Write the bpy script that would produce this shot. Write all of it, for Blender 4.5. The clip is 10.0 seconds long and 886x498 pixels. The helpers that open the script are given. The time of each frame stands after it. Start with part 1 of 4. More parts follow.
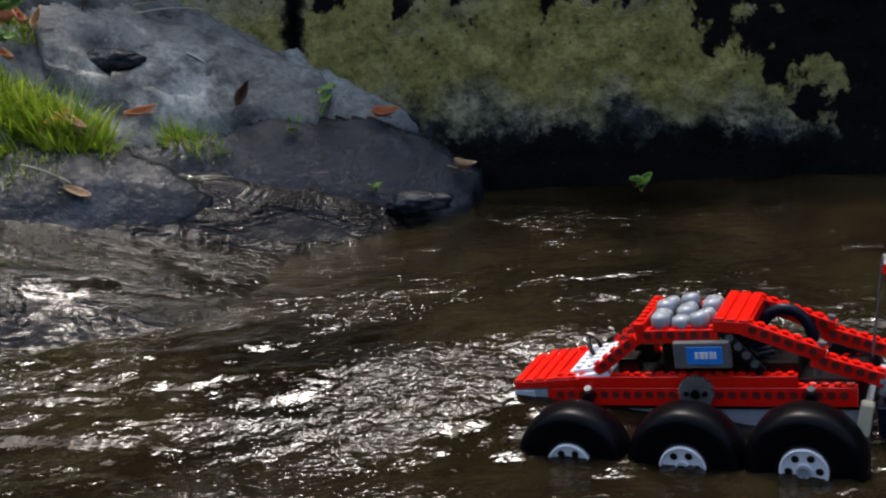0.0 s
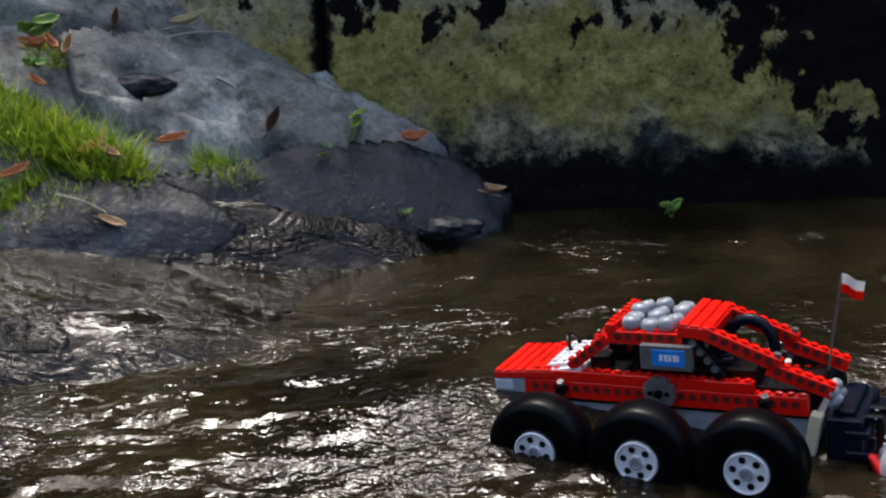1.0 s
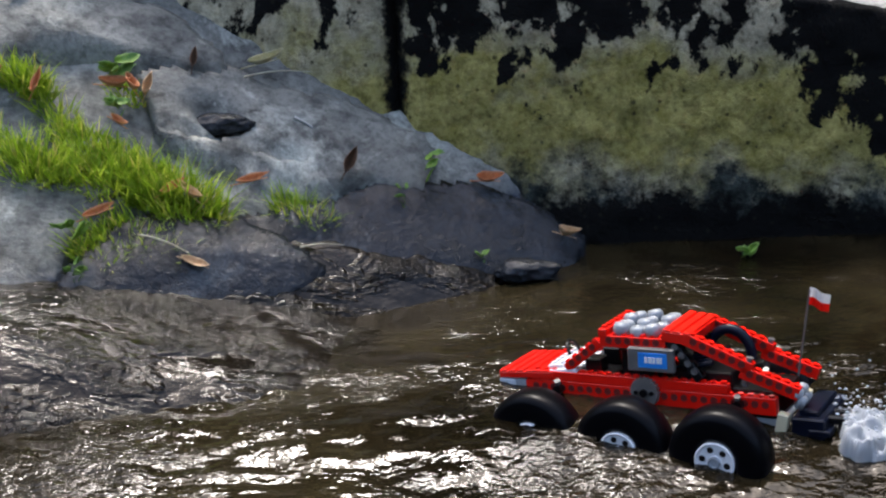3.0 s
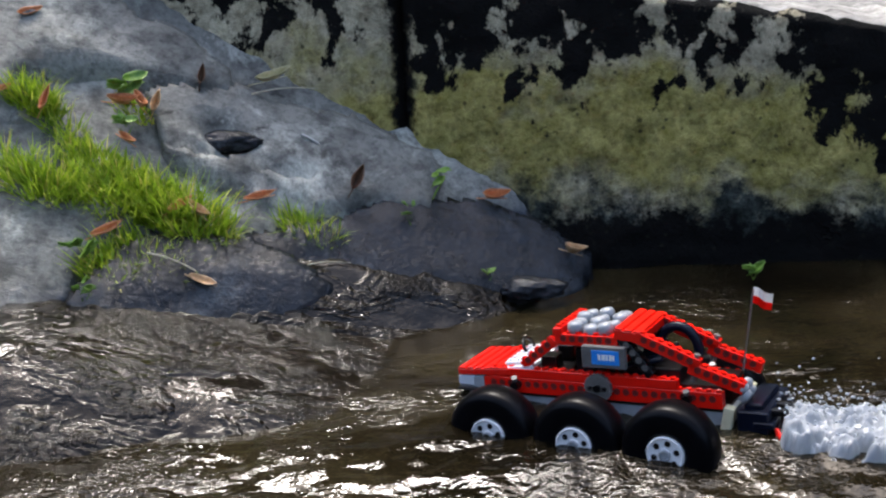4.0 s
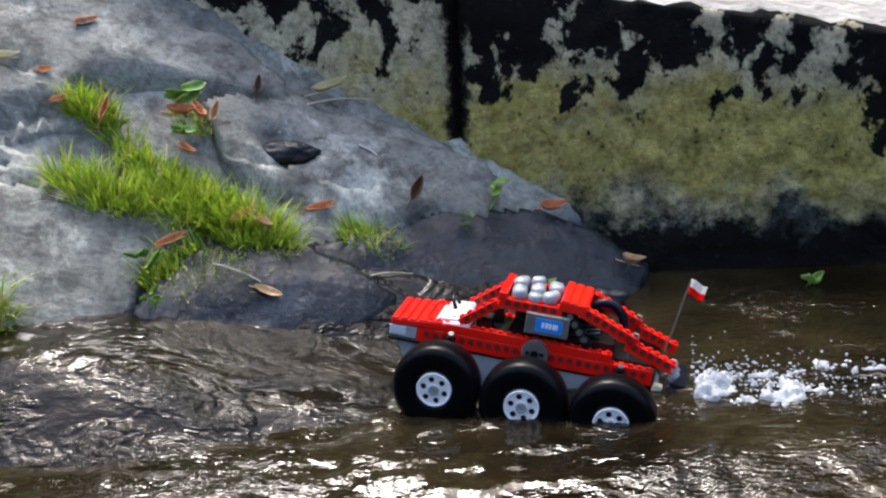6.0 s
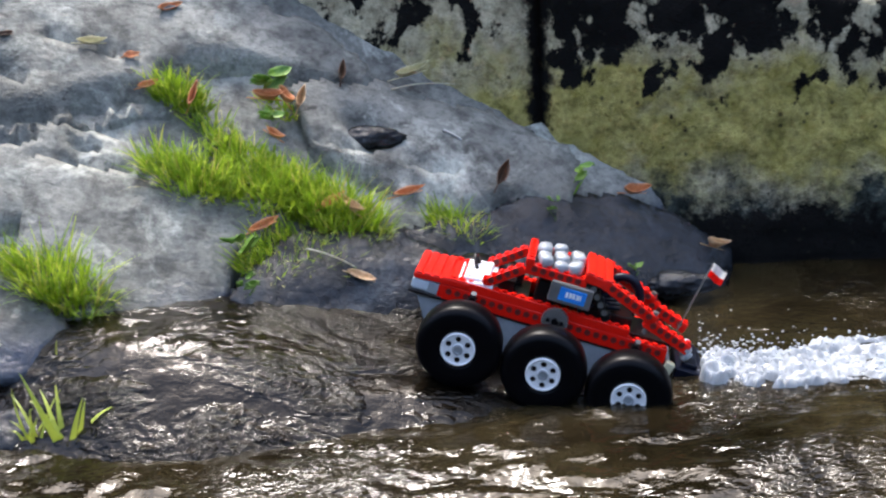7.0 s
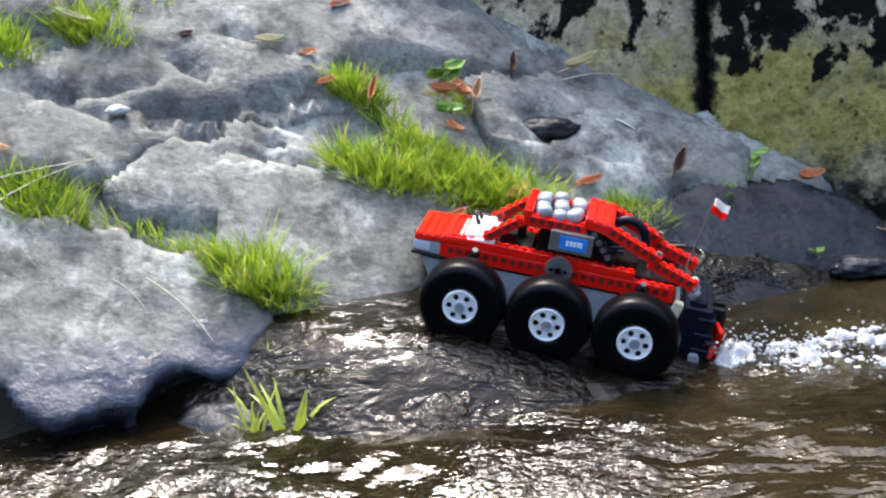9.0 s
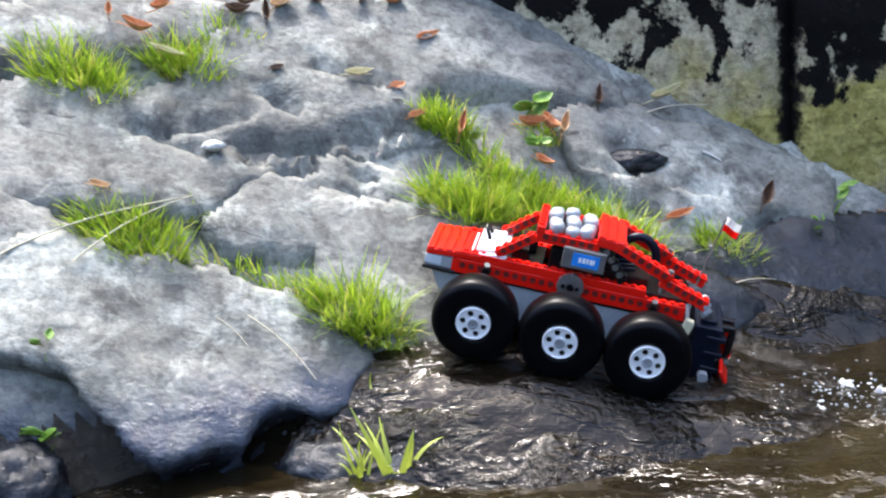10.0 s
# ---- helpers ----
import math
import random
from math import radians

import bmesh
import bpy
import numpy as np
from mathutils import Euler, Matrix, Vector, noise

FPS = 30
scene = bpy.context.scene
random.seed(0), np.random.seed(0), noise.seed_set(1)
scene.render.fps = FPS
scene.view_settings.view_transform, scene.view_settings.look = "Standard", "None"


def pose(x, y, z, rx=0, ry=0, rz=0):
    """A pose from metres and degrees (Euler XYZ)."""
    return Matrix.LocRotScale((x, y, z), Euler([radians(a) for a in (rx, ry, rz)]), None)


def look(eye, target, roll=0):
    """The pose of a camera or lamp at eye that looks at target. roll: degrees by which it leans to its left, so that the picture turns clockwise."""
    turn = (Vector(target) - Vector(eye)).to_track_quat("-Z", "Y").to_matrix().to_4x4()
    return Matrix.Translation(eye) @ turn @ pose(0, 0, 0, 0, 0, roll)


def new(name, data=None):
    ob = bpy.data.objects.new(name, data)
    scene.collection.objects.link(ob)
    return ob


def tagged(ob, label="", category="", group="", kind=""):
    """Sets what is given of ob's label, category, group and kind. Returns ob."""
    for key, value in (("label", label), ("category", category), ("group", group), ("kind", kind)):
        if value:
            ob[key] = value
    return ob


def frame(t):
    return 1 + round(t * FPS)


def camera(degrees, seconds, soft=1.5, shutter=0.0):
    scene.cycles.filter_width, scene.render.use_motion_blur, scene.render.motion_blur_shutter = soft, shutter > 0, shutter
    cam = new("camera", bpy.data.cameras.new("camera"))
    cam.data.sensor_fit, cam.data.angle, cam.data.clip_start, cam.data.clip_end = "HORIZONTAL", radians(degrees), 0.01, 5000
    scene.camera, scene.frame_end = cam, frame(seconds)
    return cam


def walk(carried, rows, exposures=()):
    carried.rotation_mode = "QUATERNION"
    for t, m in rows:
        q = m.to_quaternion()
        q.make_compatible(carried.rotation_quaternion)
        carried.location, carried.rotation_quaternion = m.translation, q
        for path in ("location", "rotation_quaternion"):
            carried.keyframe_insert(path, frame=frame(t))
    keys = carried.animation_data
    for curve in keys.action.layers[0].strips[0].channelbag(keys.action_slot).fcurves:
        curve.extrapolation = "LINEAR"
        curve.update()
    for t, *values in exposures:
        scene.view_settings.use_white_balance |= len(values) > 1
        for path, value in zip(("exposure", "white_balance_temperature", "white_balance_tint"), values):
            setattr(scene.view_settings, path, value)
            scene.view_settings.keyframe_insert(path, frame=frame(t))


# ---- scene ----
# Camera and its walk
cam = camera(38.0, 10.0, soft=2.2, shutter=0.3)
PATH = [
    (0, (0.1181, 0.0128, 0.3472), (-0.0050, 1.9180, -0.2486), -3.19),
    (0.5, (0.1017, 0.0136, 0.3658), (-0.0181, 1.9141, -0.2457), -2.99),
    (1, (0.0830, 0.0200, 0.3941), (-0.0335, 1.9168, -0.2292), -3.08),
    (1.5, (0.0517, 0.0226, 0.4072), (-0.0498, 1.9214, -0.2127), -3.06),
    (2, (0.0345, 0.0230, 0.4158), (-0.0929, 1.9185, -0.2096), -3.09),
    (3.5, (0.0161, 0.0227, 0.4304), (-0.1212, 1.9293, -0.1578), -2.61),
    (4, (0.0169, 0.0242, 0.4404), (-0.1262, 1.9279, -0.1557), -2.62),
    (4.5, (0.0011, 0.0228, 0.4321), (-0.1326, 1.9336, -0.1434), -2.61),
    (5, (-0.0089, 0.0207, 0.4289), (-0.1395, 1.9323, -0.1442), -2.71),
    (6.5, (-0.1112, 0.0224, 0.4425), (-0.2107, 1.9336, -0.1381), -2.26),
    (7, (-0.1511, 0.0172, 0.4388), (-0.2713, 1.9236, -0.1540), -2.69),
    (7.5, (-0.1907, 0.0094, 0.4222), (-0.3389, 1.9139, -0.1702), -3.63),
    (8, (-0.2236, 0.0032, 0.4157), (-0.3821, 1.9110, -0.1630), -4.05),
    (8.5, (-0.2670, 0.0039, 0.4307), (-0.4322, 1.9081, -0.1580), -4.16),
    (9, (-0.3089, 0.0048, 0.4276), (-0.4705, 1.9138, -0.1462), -4.35),
    (9.5, (-0.3425, 0.0069, 0.4518), (-0.5170, 1.9133, -0.1273), -4.37),
    (10, (-0.3799, 0.0067, 0.4679), (-0.5685, 1.9131, -0.1065), -4.49),
]
walk(cam, [(t, look(e, g, r)) for t, e, g, r in PATH],
     exposures=[(0, 1.3), (1.0, 1.4), (2.0, 1.7), (3.5, 1.85), (5.0, 1.92), (7.0, 2.32), (8.5, 2.45), (10.0, 2.8)])

# World: an overcast sky with a soft, high sun
world = bpy.data.worlds.new("overcast_sky")
scene.world = world
world.use_nodes = True
wn = world.node_tree.nodes
sky = wn.new("ShaderNodeTexSky")
sky.sky_type = "NISHITA"
sky.sun_disc = False
sky.sun_elevation = radians(63)
sky.sun_rotation = radians(-16)
sky.air_density, sky.dust_density = 1.0, 4.0
world.node_tree.links.new(sky.outputs[0], wn["Background"].inputs[0])
wn["Background"].inputs[1].default_value = 0.14
sun = new("sun", bpy.data.lights.new("sun", "SUN"))
sun.data.energy, sun.data.angle, sun.data.color = 1.0, radians(10), (1.0, 0.97, 0.93)
sun.matrix_world = look((-0.45, 2.55, 3.1), (0, 1, 0))


# ---- materials ----
def mat(name, rough=0.6, metal=0.0, base=(0.5, 0.5, 0.5), spec=0.5):
    m = bpy.data.materials.new(name)
    m.use_nodes = True
    p = m.node_tree.nodes["Principled BSDF"]
    p.inputs["Base Color"].default_value = (*base, 1)
    p.inputs["Roughness"].default_value = rough
    p.inputs["Metallic"].default_value = metal
    p.inputs["Specular IOR Level"].default_value = spec
    return m


class Net:
    """Short hand for wiring a material's nodes."""

    def __init__(self, m):
        self.t = m.node_tree
        self.p = self.t.nodes["Principled BSDF"]
        self.co = self.t.nodes.new("ShaderNodeTexCoord").outputs["Object"]

    def link(self, a, b):
        self.t.links.new(a, b)

    def noise(self, scale, detail=6, rough=0.6, stretch=(1, 1, 1), distort=0.0):
        mp = self.t.nodes.new("ShaderNodeMapping")
        mp.inputs["Scale"].default_value = stretch
        self.link(self.co, mp.inputs[0])
        n = self.t.nodes.new("ShaderNodeTexNoise")
        n.inputs["Scale"].default_value, n.inputs["Detail"].default_value = scale, detail
        n.inputs["Roughness"].default_value, n.inputs["Distortion"].default_value = rough, distort
        self.link(mp.outputs[0], n.inputs["Vector"])
        return n.outputs["Fac"]

    def voronoi(self, scale):
        n = self.t.nodes.new("ShaderNodeTexVoronoi")
        n.inputs["Scale"].default_value = scale
        self.link(self.co, n.inputs["Vector"])
        return n.outputs["Distance"]

    def ramp(self, fac, *stops):
        r = self.t.nodes.new("ShaderNodeValToRGB")
        e = r.color_ramp.elements
        while len(e) < len(stops):
            e.new(0.5)
        for k, (pos, c) in enumerate(stops):
            e[k].position = pos
            e[k].color = (*c, 1) if len(c) == 3 else c
        self.link(fac, r.inputs[0])
        return r.outputs[0]

    def mix(self, fac, a, b, kind="MIX"):
        x = self.t.nodes.new("ShaderNodeMix")
        x.data_type, x.blend_type = "RGBA", kind
        if isinstance(fac, float):
            x.inputs[0].default_value = fac
        else:
            self.link(fac, x.inputs[0])
        for v, k in ((a, 6), (b, 7)):
            if isinstance(v, tuple):
                x.inputs[k].default_value = (*v, 1)
            else:
                self.link(v, x.inputs[k])
        return x.outputs[2]

    def math(self, op, a, b):
        x = self.t.nodes.new("ShaderNodeMath")
        x.operation = op
        for v, k in ((a, 0), (b, 1)):
            if isinstance(v, (int, float)):
                x.inputs[k].default_value = v
            else:
                self.link(v, x.inputs[k])
        return x.outputs[0]

    def axis(self, k):
        s = self.t.nodes.new("ShaderNodeSeparateXYZ")
        self.link(self.co, s.inputs[0])
        return s.outputs[k]

    def colour(self, c):
        self.link(c, self.p.inputs["Base Color"])

    def rough(self, c):
        self.link(c, self.p.inputs["Roughness"])

    def bump(self, h, strength, dist):
        b = self.t.nodes.new("ShaderNodeBump")
        b.inputs["Strength"].default_value, b.inputs["Distance"].default_value = strength, dist
        self.link(h, b.inputs["Height"])
        self.link(b.outputs[0], self.p.inputs["Normal"])


W0, W1 = (0, 0, 0), (1, 1, 1)


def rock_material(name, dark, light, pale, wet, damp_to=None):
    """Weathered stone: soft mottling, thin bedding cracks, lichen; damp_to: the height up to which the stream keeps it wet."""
    m = mat(name, 0.75)
    n = Net(m)
    big, mid, fine = n.noise(7, 5, 0.6), n.noise(30, 7, 0.62), n.noise(150, 5, 0.65)
    c = n.ramp(big, (0.3, dark), (0.7, light))
    c = n.mix(n.ramp(mid, (0.47, W0), (0.64, (0.85, 0.85, 0.85))), c, tuple(0.5 * v for v in dark))
    c = n.mix(n.ramp(n.noise(40, 5, 0.6, stretch=(0.2, 1, 1), distort=0.8), (0.63, W0), (0.69, W1)), c, tuple(0.3 * v for v in dark))
    c = n.mix(n.ramp(n.noise(11, 7, 0.7, distort=0.5), (0.53, W0), (0.66, W1)), c, pale)
    c = n.mix(0.5, c, n.ramp(fine, (0.36, (0.2, 0.2, 0.2)), (0.56, (1.0, 1.0, 1.0))), "MULTIPLY")
    c = n.mix(0.6, c, n.ramp(n.noise(4.5, 5, 0.65, distort=0.3), (0.36, (0.45, 0.48, 0.48)), (0.56, W1)), "MULTIPLY")
    r = n.ramp(mid, (0.3, (wet,) * 3), (0.7, (wet + 0.25,) * 3))
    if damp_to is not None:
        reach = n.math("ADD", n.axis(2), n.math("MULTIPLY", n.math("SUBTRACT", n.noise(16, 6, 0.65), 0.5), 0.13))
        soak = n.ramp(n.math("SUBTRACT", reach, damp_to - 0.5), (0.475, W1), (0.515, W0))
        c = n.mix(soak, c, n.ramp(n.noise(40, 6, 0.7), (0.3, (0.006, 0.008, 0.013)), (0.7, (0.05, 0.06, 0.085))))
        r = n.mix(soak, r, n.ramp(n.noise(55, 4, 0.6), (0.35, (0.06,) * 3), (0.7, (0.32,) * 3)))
    n.colour(c)
    n.rough(r)
    n.bump(n.mix(0.3, n.mix(0.5, mid, n.noise(55, 5, 0.65, stretch=(0.35, 1, 1))), fine), 0.9, 0.007)
    return m


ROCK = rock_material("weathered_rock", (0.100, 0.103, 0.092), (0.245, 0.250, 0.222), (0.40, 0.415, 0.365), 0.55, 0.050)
ROCK_WET = rock_material("wet_rock", (0.007, 0.009, 0.013), (0.032, 0.037, 0.046), (0.075, 0.085, 0.095), 0.10)
ROCK_WET.node_tree.nodes["Principled BSDF"].inputs["Specular IOR Level"].default_value = 0.28


def earth_material():
    m = mat("wet_earth_and_stones", 0.6)
    n = Net(m)
    c = n.ramp(n.noise(16, 8, 0.7), (0.3, (0.012, 0.010, 0.007)), (0.55, (0.04, 0.033, 0.023)), (0.75, (0.10, 0.09, 0.07)))
    c = n.mix(0.5, c, n.ramp(n.noise(150, 6, 0.7), (0.3, (0.3, 0.3, 0.3)), (0.7, W1)), "MULTIPLY")
    n.colour(c)
    n.rough(n.ramp(n.noise(40), (0.4, (0.15,) * 3), (0.65, (0.7,) * 3)))
    n.bump(n.noise(90, 8, 0.7), 0.8, 0.008)
    return m


EARTH = earth_material()


def concrete_material(name, black_from):
    """Old concrete: tan with yellow-green moss in the middle, black algae running down from the top, grey-green at the foot."""
    m = mat(name, 0.9, spec=0.2)
    n = Net(m)
    z = n.axis(2)
    base = n.ramp(n.noise(26, 8, 0.7), (0.3, (0.36, 0.31, 0.20)), (0.7, (0.68, 0.61, 0.43)))
    moss = n.ramp(n.noise(48, 8, 0.75), (0.3, (0.25, 0.22, 0.045)), (0.7, (0.58, 0.50, 0.18)))
    # moss lies in a wavy belt about 0.13 m up
    belt = n.math("ABSOLUTE", n.math("SUBTRACT", n.math("ADD", z, n.math("MULTIPLY", n.noise(9, 4), 0.10)), 0.185), 0)
    patch = n.ramp(n.math("SUBTRACT", n.noise(11, 6, 0.65), n.math("MULTIPLY", belt, 4.0)), (0.08, W0), (0.34, W1))
    c = n.mix(patch, base, moss)
    # grey-green foot
    foot = n.ramp(n.math("ADD", z, n.math("MULTIPLY", n.noise(15, 7, 0.72), 0.28)), (0.18, W1), (0.225, W0))
    c = n.mix(foot, c, n.ramp(n.noise(60, 7, 0.75), (0.35, (0.015, 0.02, 0.016)), (0.7, (0.11, 0.13, 0.115))))
    # black algae blotches, thick near the top
    run = n.noise(24, 7, 0.6, stretch=(1, 1, 0.8), distort=0.15)
    run = n.math("ADD", run, n.math("MULTIPLY", n.math("MAXIMUM", n.math("SUBTRACT", n.axis(0), 0.27), 0.0), 1.9))
    lift = n.math("ADD", run, n.math("MULTIPLY", n.math("SUBTRACT", z, black_from), 2.0))
    c = n.mix(n.ramp(lift, (0.50, W0), (0.54, W1)), c, (0.0022, 0.0022, 0.002))
    # damp black line along the water
    damp = n.math("ADD", n.math("MULTIPLY", n.noise(26, 7, 0.75), 0.16), n.math("MULTIPLY", z, 1.0))
    c = n.mix(n.ramp(damp, (0.118, W1), (0.14, W0)), c, (0.0022, 0.0022, 0.002))
    # black seam stain beside the joint
    seam = n.math("ADD", n.math("ABSOLUTE", n.math("ADD", n.axis(0), 0.127), 0), n.math("MULTIPLY", n.noise(30, 6, 0.7), 0.05))
    c = n.mix(n.ramp(seam, (0.034, W1), (0.040, W0)), c, (0.0022, 0.0022, 0.002))
    c = n.mix(n.ramp(n.voronoi(55), (0.10, W1), (0.16, W0)), c, n.mix(0.7, c, (0.02, 0.02, 0.012)))
    c = n.mix(0.6, c, n.ramp(n.noise(95, 7, 0.75), (0.36, (0.12, 0.12, 0.10)), (0.56, W1)), "MULTIPLY")
    n.colour(c)
    n.bump(n.mix(0.4, n.noise(48, 8, 0.7), n.noise(190, 6, 0.7)), 1.0, 0.010)
    return m


CONCRETE = concrete_material("mossy_concrete", 0.205)
CONCRETE_GREY = concrete_material("stained_concrete", 0.27)
CAPSTONE = rock_material("pale_wall_top", (0.26, 0.25, 0.23), (0.45, 0.43, 0.40), (0.5, 0.48, 0.44), 0.7)


def water_material():
    m = mat("murky_water", 0.04, spec=0.5)
    n = Net(m)
    n.p.inputs["IOR"].default_value = 1.33
    c = n.ramp(n.noise(6, 6, 0.65, distort=0.6), (0.3, (0.003, 0.0022, 0.001)), (0.5, (0.011, 0.008, 0.0036)), (0.72, (0.028, 0.022, 0.010)))
    n.colour(c)
    fine = n.mix(0.4, n.noise(105, 3, 0.55, stretch=(0.6, 1, 1), distort=0.3), n.noise(240, 2, 0.5, stretch=(0.7, 1, 1)))
    patch = n.ramp(n.noise(9, 4, 0.6, stretch=(0.6, 1, 1), distort=0.5), (0.44, (0.2, 0.2, 0.2)), (0.64, W1))
    n.bump(n.mix(1.0, fine, patch, "MULTIPLY"), 1.0, 0.0052)
    return m


WATER = water_material()


def running_water_material():
    """A thin brown sheet of water on dark stone, broken by small glints."""
    m = mat("running_water", 0.05)
    n = Net(m)
    n.p.inputs["IOR"].default_value = 1.33
    n.colour(n.ramp(n.noise(14, 6, 0.65, stretch=(0.6, 1, 1)), (0.3, (0.002, 0.0015, 0.001)), (0.55, (0.008, 0.0056, 0.003)), (0.75, (0.022, 0.017, 0.011))))
    fine = n.mix(0.5, n.noise(90, 4, 0.6, stretch=(0.55, 1, 1), distort=0.4), n.noise(210, 3, 0.55))
    patch = n.ramp(n.noise(16, 4, 0.6, stretch=(0.5, 1, 1), distort=0.5), (0.44, (0.15, 0.15, 0.15)), (0.62, W1))
    n.bump(n.mix(1.0, fine, patch, "MULTIPLY"), 1.0, 0.0100)
    return m


RUNNING = running_water_material()


def grass_material():
    """Thin blades that let light through."""
    m = mat("grass", 0.45)
    n = Net(m)
    g = n.t.nodes.new("ShaderNodeNewGeometry").outputs["Random Per Island"]
    c = n.ramp(g, (0.0, (0.13, 0.23, 0.012)), (0.5, (0.27, 0.41, 0.025)), (0.85, (0.42, 0.52, 0.05)), (1.0, (0.50, 0.42, 0.14)))
    n.colour(c)
    through_light = n.t.nodes.new("ShaderNodeBsdfTranslucent")
    n.link(c, through_light.inputs[0])
    both = n.t.nodes.new("ShaderNodeMixShader")
    both.inputs[0].default_value = 0.4
    n.link(n.p.outputs[0], both.inputs[1])
    n.link(through_light.outputs[0], both.inputs[2])
    n.link(both.outputs[0], n.t.nodes["Material Output"].inputs[0])
    return m


GRASS = grass_material()


def spotted(name, a, b, scale, rough=0.6, spec=0.5):
    m = mat(name, rough, spec=spec)
    n = Net(m)
    n.colour(n.ramp(n.noise(scale, 6, 0.7), (0.35, a), (0.68, b)))
    return m


LEAF_ORANGE = spotted("orange_leaf", (0.40, 0.14, 0.05), (0.70, 0.32, 0.14), 120)
LEAF_TAN = spotted("tan_leaf", (0.42, 0.24, 0.10), (0.70, 0.48, 0.28), 140)
LEAF_PALE = spotted("pale_leaf", (0.45, 0.40, 0.20), (0.66, 0.60, 0.38), 130)
LEAF_BROWN = spotted("brown_leaf", (0.06, 0.03, 0.015), (0.16, 0.08, 0.04), 120)
LEAF_GREEN = spotted("green_leaf", (0.07, 0.16, 0.015), (0.22, 0.36, 0.04), 60, 0.45)
STRAW = spotted("straw", (0.35, 0.32, 0.22), (0.6, 0.56, 0.42), 60)
STONE_PALE = spotted("pale_pebble", (0.35, 0.35, 0.33), (0.6, 0.6, 0.57), 90)
FOAM = mat("foam", 0.2, base=(0.74, 0.78, 0.82))
FOAM.node_tree.nodes["Principled BSDF"].inputs["Transmission Weight"].default_value = 0.6
FOAM.node_tree.nodes["Principled BSDF"].inputs["IOR"].default_value = 1.33
RED = spotted("red_plastic", (0.70, 0.008, 0.004), (0.78, 0.014, 0.006), 40, 0.2, 0.4)
BLACK = spotted("black_plastic", (0.002, 0.002, 0.0024), (0.004, 0.004, 0.005), 60, 0.3, 0.35)
RUBBER = spotted("black_rubber", (0.0012, 0.0012, 0.0018), (0.0022, 0.0022, 0.0034), 60, 0.32, 0.10)
NAVY = spotted("dark_blue_plastic", (0.0022, 0.0035, 0.010), (0.004, 0.007, 0.018), 60, 0.35, 0.2)
GREY = spotted("grey_plastic", (0.24, 0.26, 0.28), (0.33, 0.35, 0.37), 50, 0.3)
GREY_DARK = spotted("dark_grey_plastic", (0.09, 0.085, 0.08), (0.15, 0.14, 0.13), 50, 0.35)
WHITE = spotted("white_plastic", (0.72, 0.73, 0.75), (0.82, 0.82, 0.82), 50, 0.28)
CREAM = spotted("cream_plastic", (0.55, 0.50, 0.33), (0.66, 0.60, 0.42), 50, 0.35)
BLUE = spotted("blue_label", (0.01, 0.16, 0.55), (0.02, 0.26, 0.75), 50, 0.3)
CLEAR = mat("clear_lens", 0.08, base=(0.5, 0.55, 0.6))


# ---- mesh helpers ----
def part(name, bm, material, parent=None, label="", smooth=False):
    me = bpy.data.meshes.new(name)
    bm.to_mesh(me)
    bm.free()
    me.materials.append(material)
    if smooth:
        me.polygons.foreach_set("use_smooth", [True] * len(me.polygons))
    ob = new(name, me)
    if parent:
        ob.parent = parent
    if label:
        tagged(ob, label)
    return ob


def mesh_object(name, verts, faces, material, smooth=True):
    me = bpy.data.meshes.new(name)
    me.from_pydata(verts, [], faces)
    me.materials.append(material)
    if smooth:
        me.polygons.foreach_set("use_smooth", [True] * len(me.polygons))
    return new(name, me)


def lattice(ix, iy, seed):
    h = (ix * 374761393 + iy * 668265263 + seed * 974711) & 0xFFFFFFFF
    h = ((h ^ (h >> 13)) * 1274126177) & 0xFFFFFFFF
    return ((h ^ (h >> 16)) & 0xFFFF) / 65535.0


def fbm(x, y, scale, octaves=4, seed=1, gain=0.5):
    """Smooth noise of about -1 to 1 on arrays of places."""
    x, y = np.asarray(x, float) * scale, np.asarray(y, float) * scale
    out, amp, total = 0.0, 1.0, 0.0
    for k in range(octaves):
        fx, fy = np.floor(x), np.floor(y)
        ix, iy = fx.astype(np.int64), fy.astype(np.int64)
        u, v = x - fx, y - fy
        u, v = u * u * (3 - 2 * u), v * v * (3 - 2 * v)
        s = seed + 31 * k
        a, b = lattice(ix, iy, s), lattice(ix + 1, iy, s)
        c, d = lattice(ix, iy + 1, s), lattice(ix + 1, iy + 1, s)
        out = out + amp * (2 * ((a * (1 - u) + b * u) * (1 - v) + (c * (1 - u) + d * u) * v) - 1)
        total, amp, x, y = total + amp, amp * gain, x * 2.03 + 7.1, y * 2.03 + 3.7
    return out / total


def step(a, b, x):
    t = np.clip((x - a) / (b - a), 0, 1)
    return t * t * (3 - 2 * t)


def grid_faces(nx, ny):
    i = np.arange(nx - 1)[:, None] * ny + np.arange(ny - 1)[None, :]
    i = i.ravel()
    return np.stack([i, i + ny, i + ny + 1, i + 1], 1).tolist()


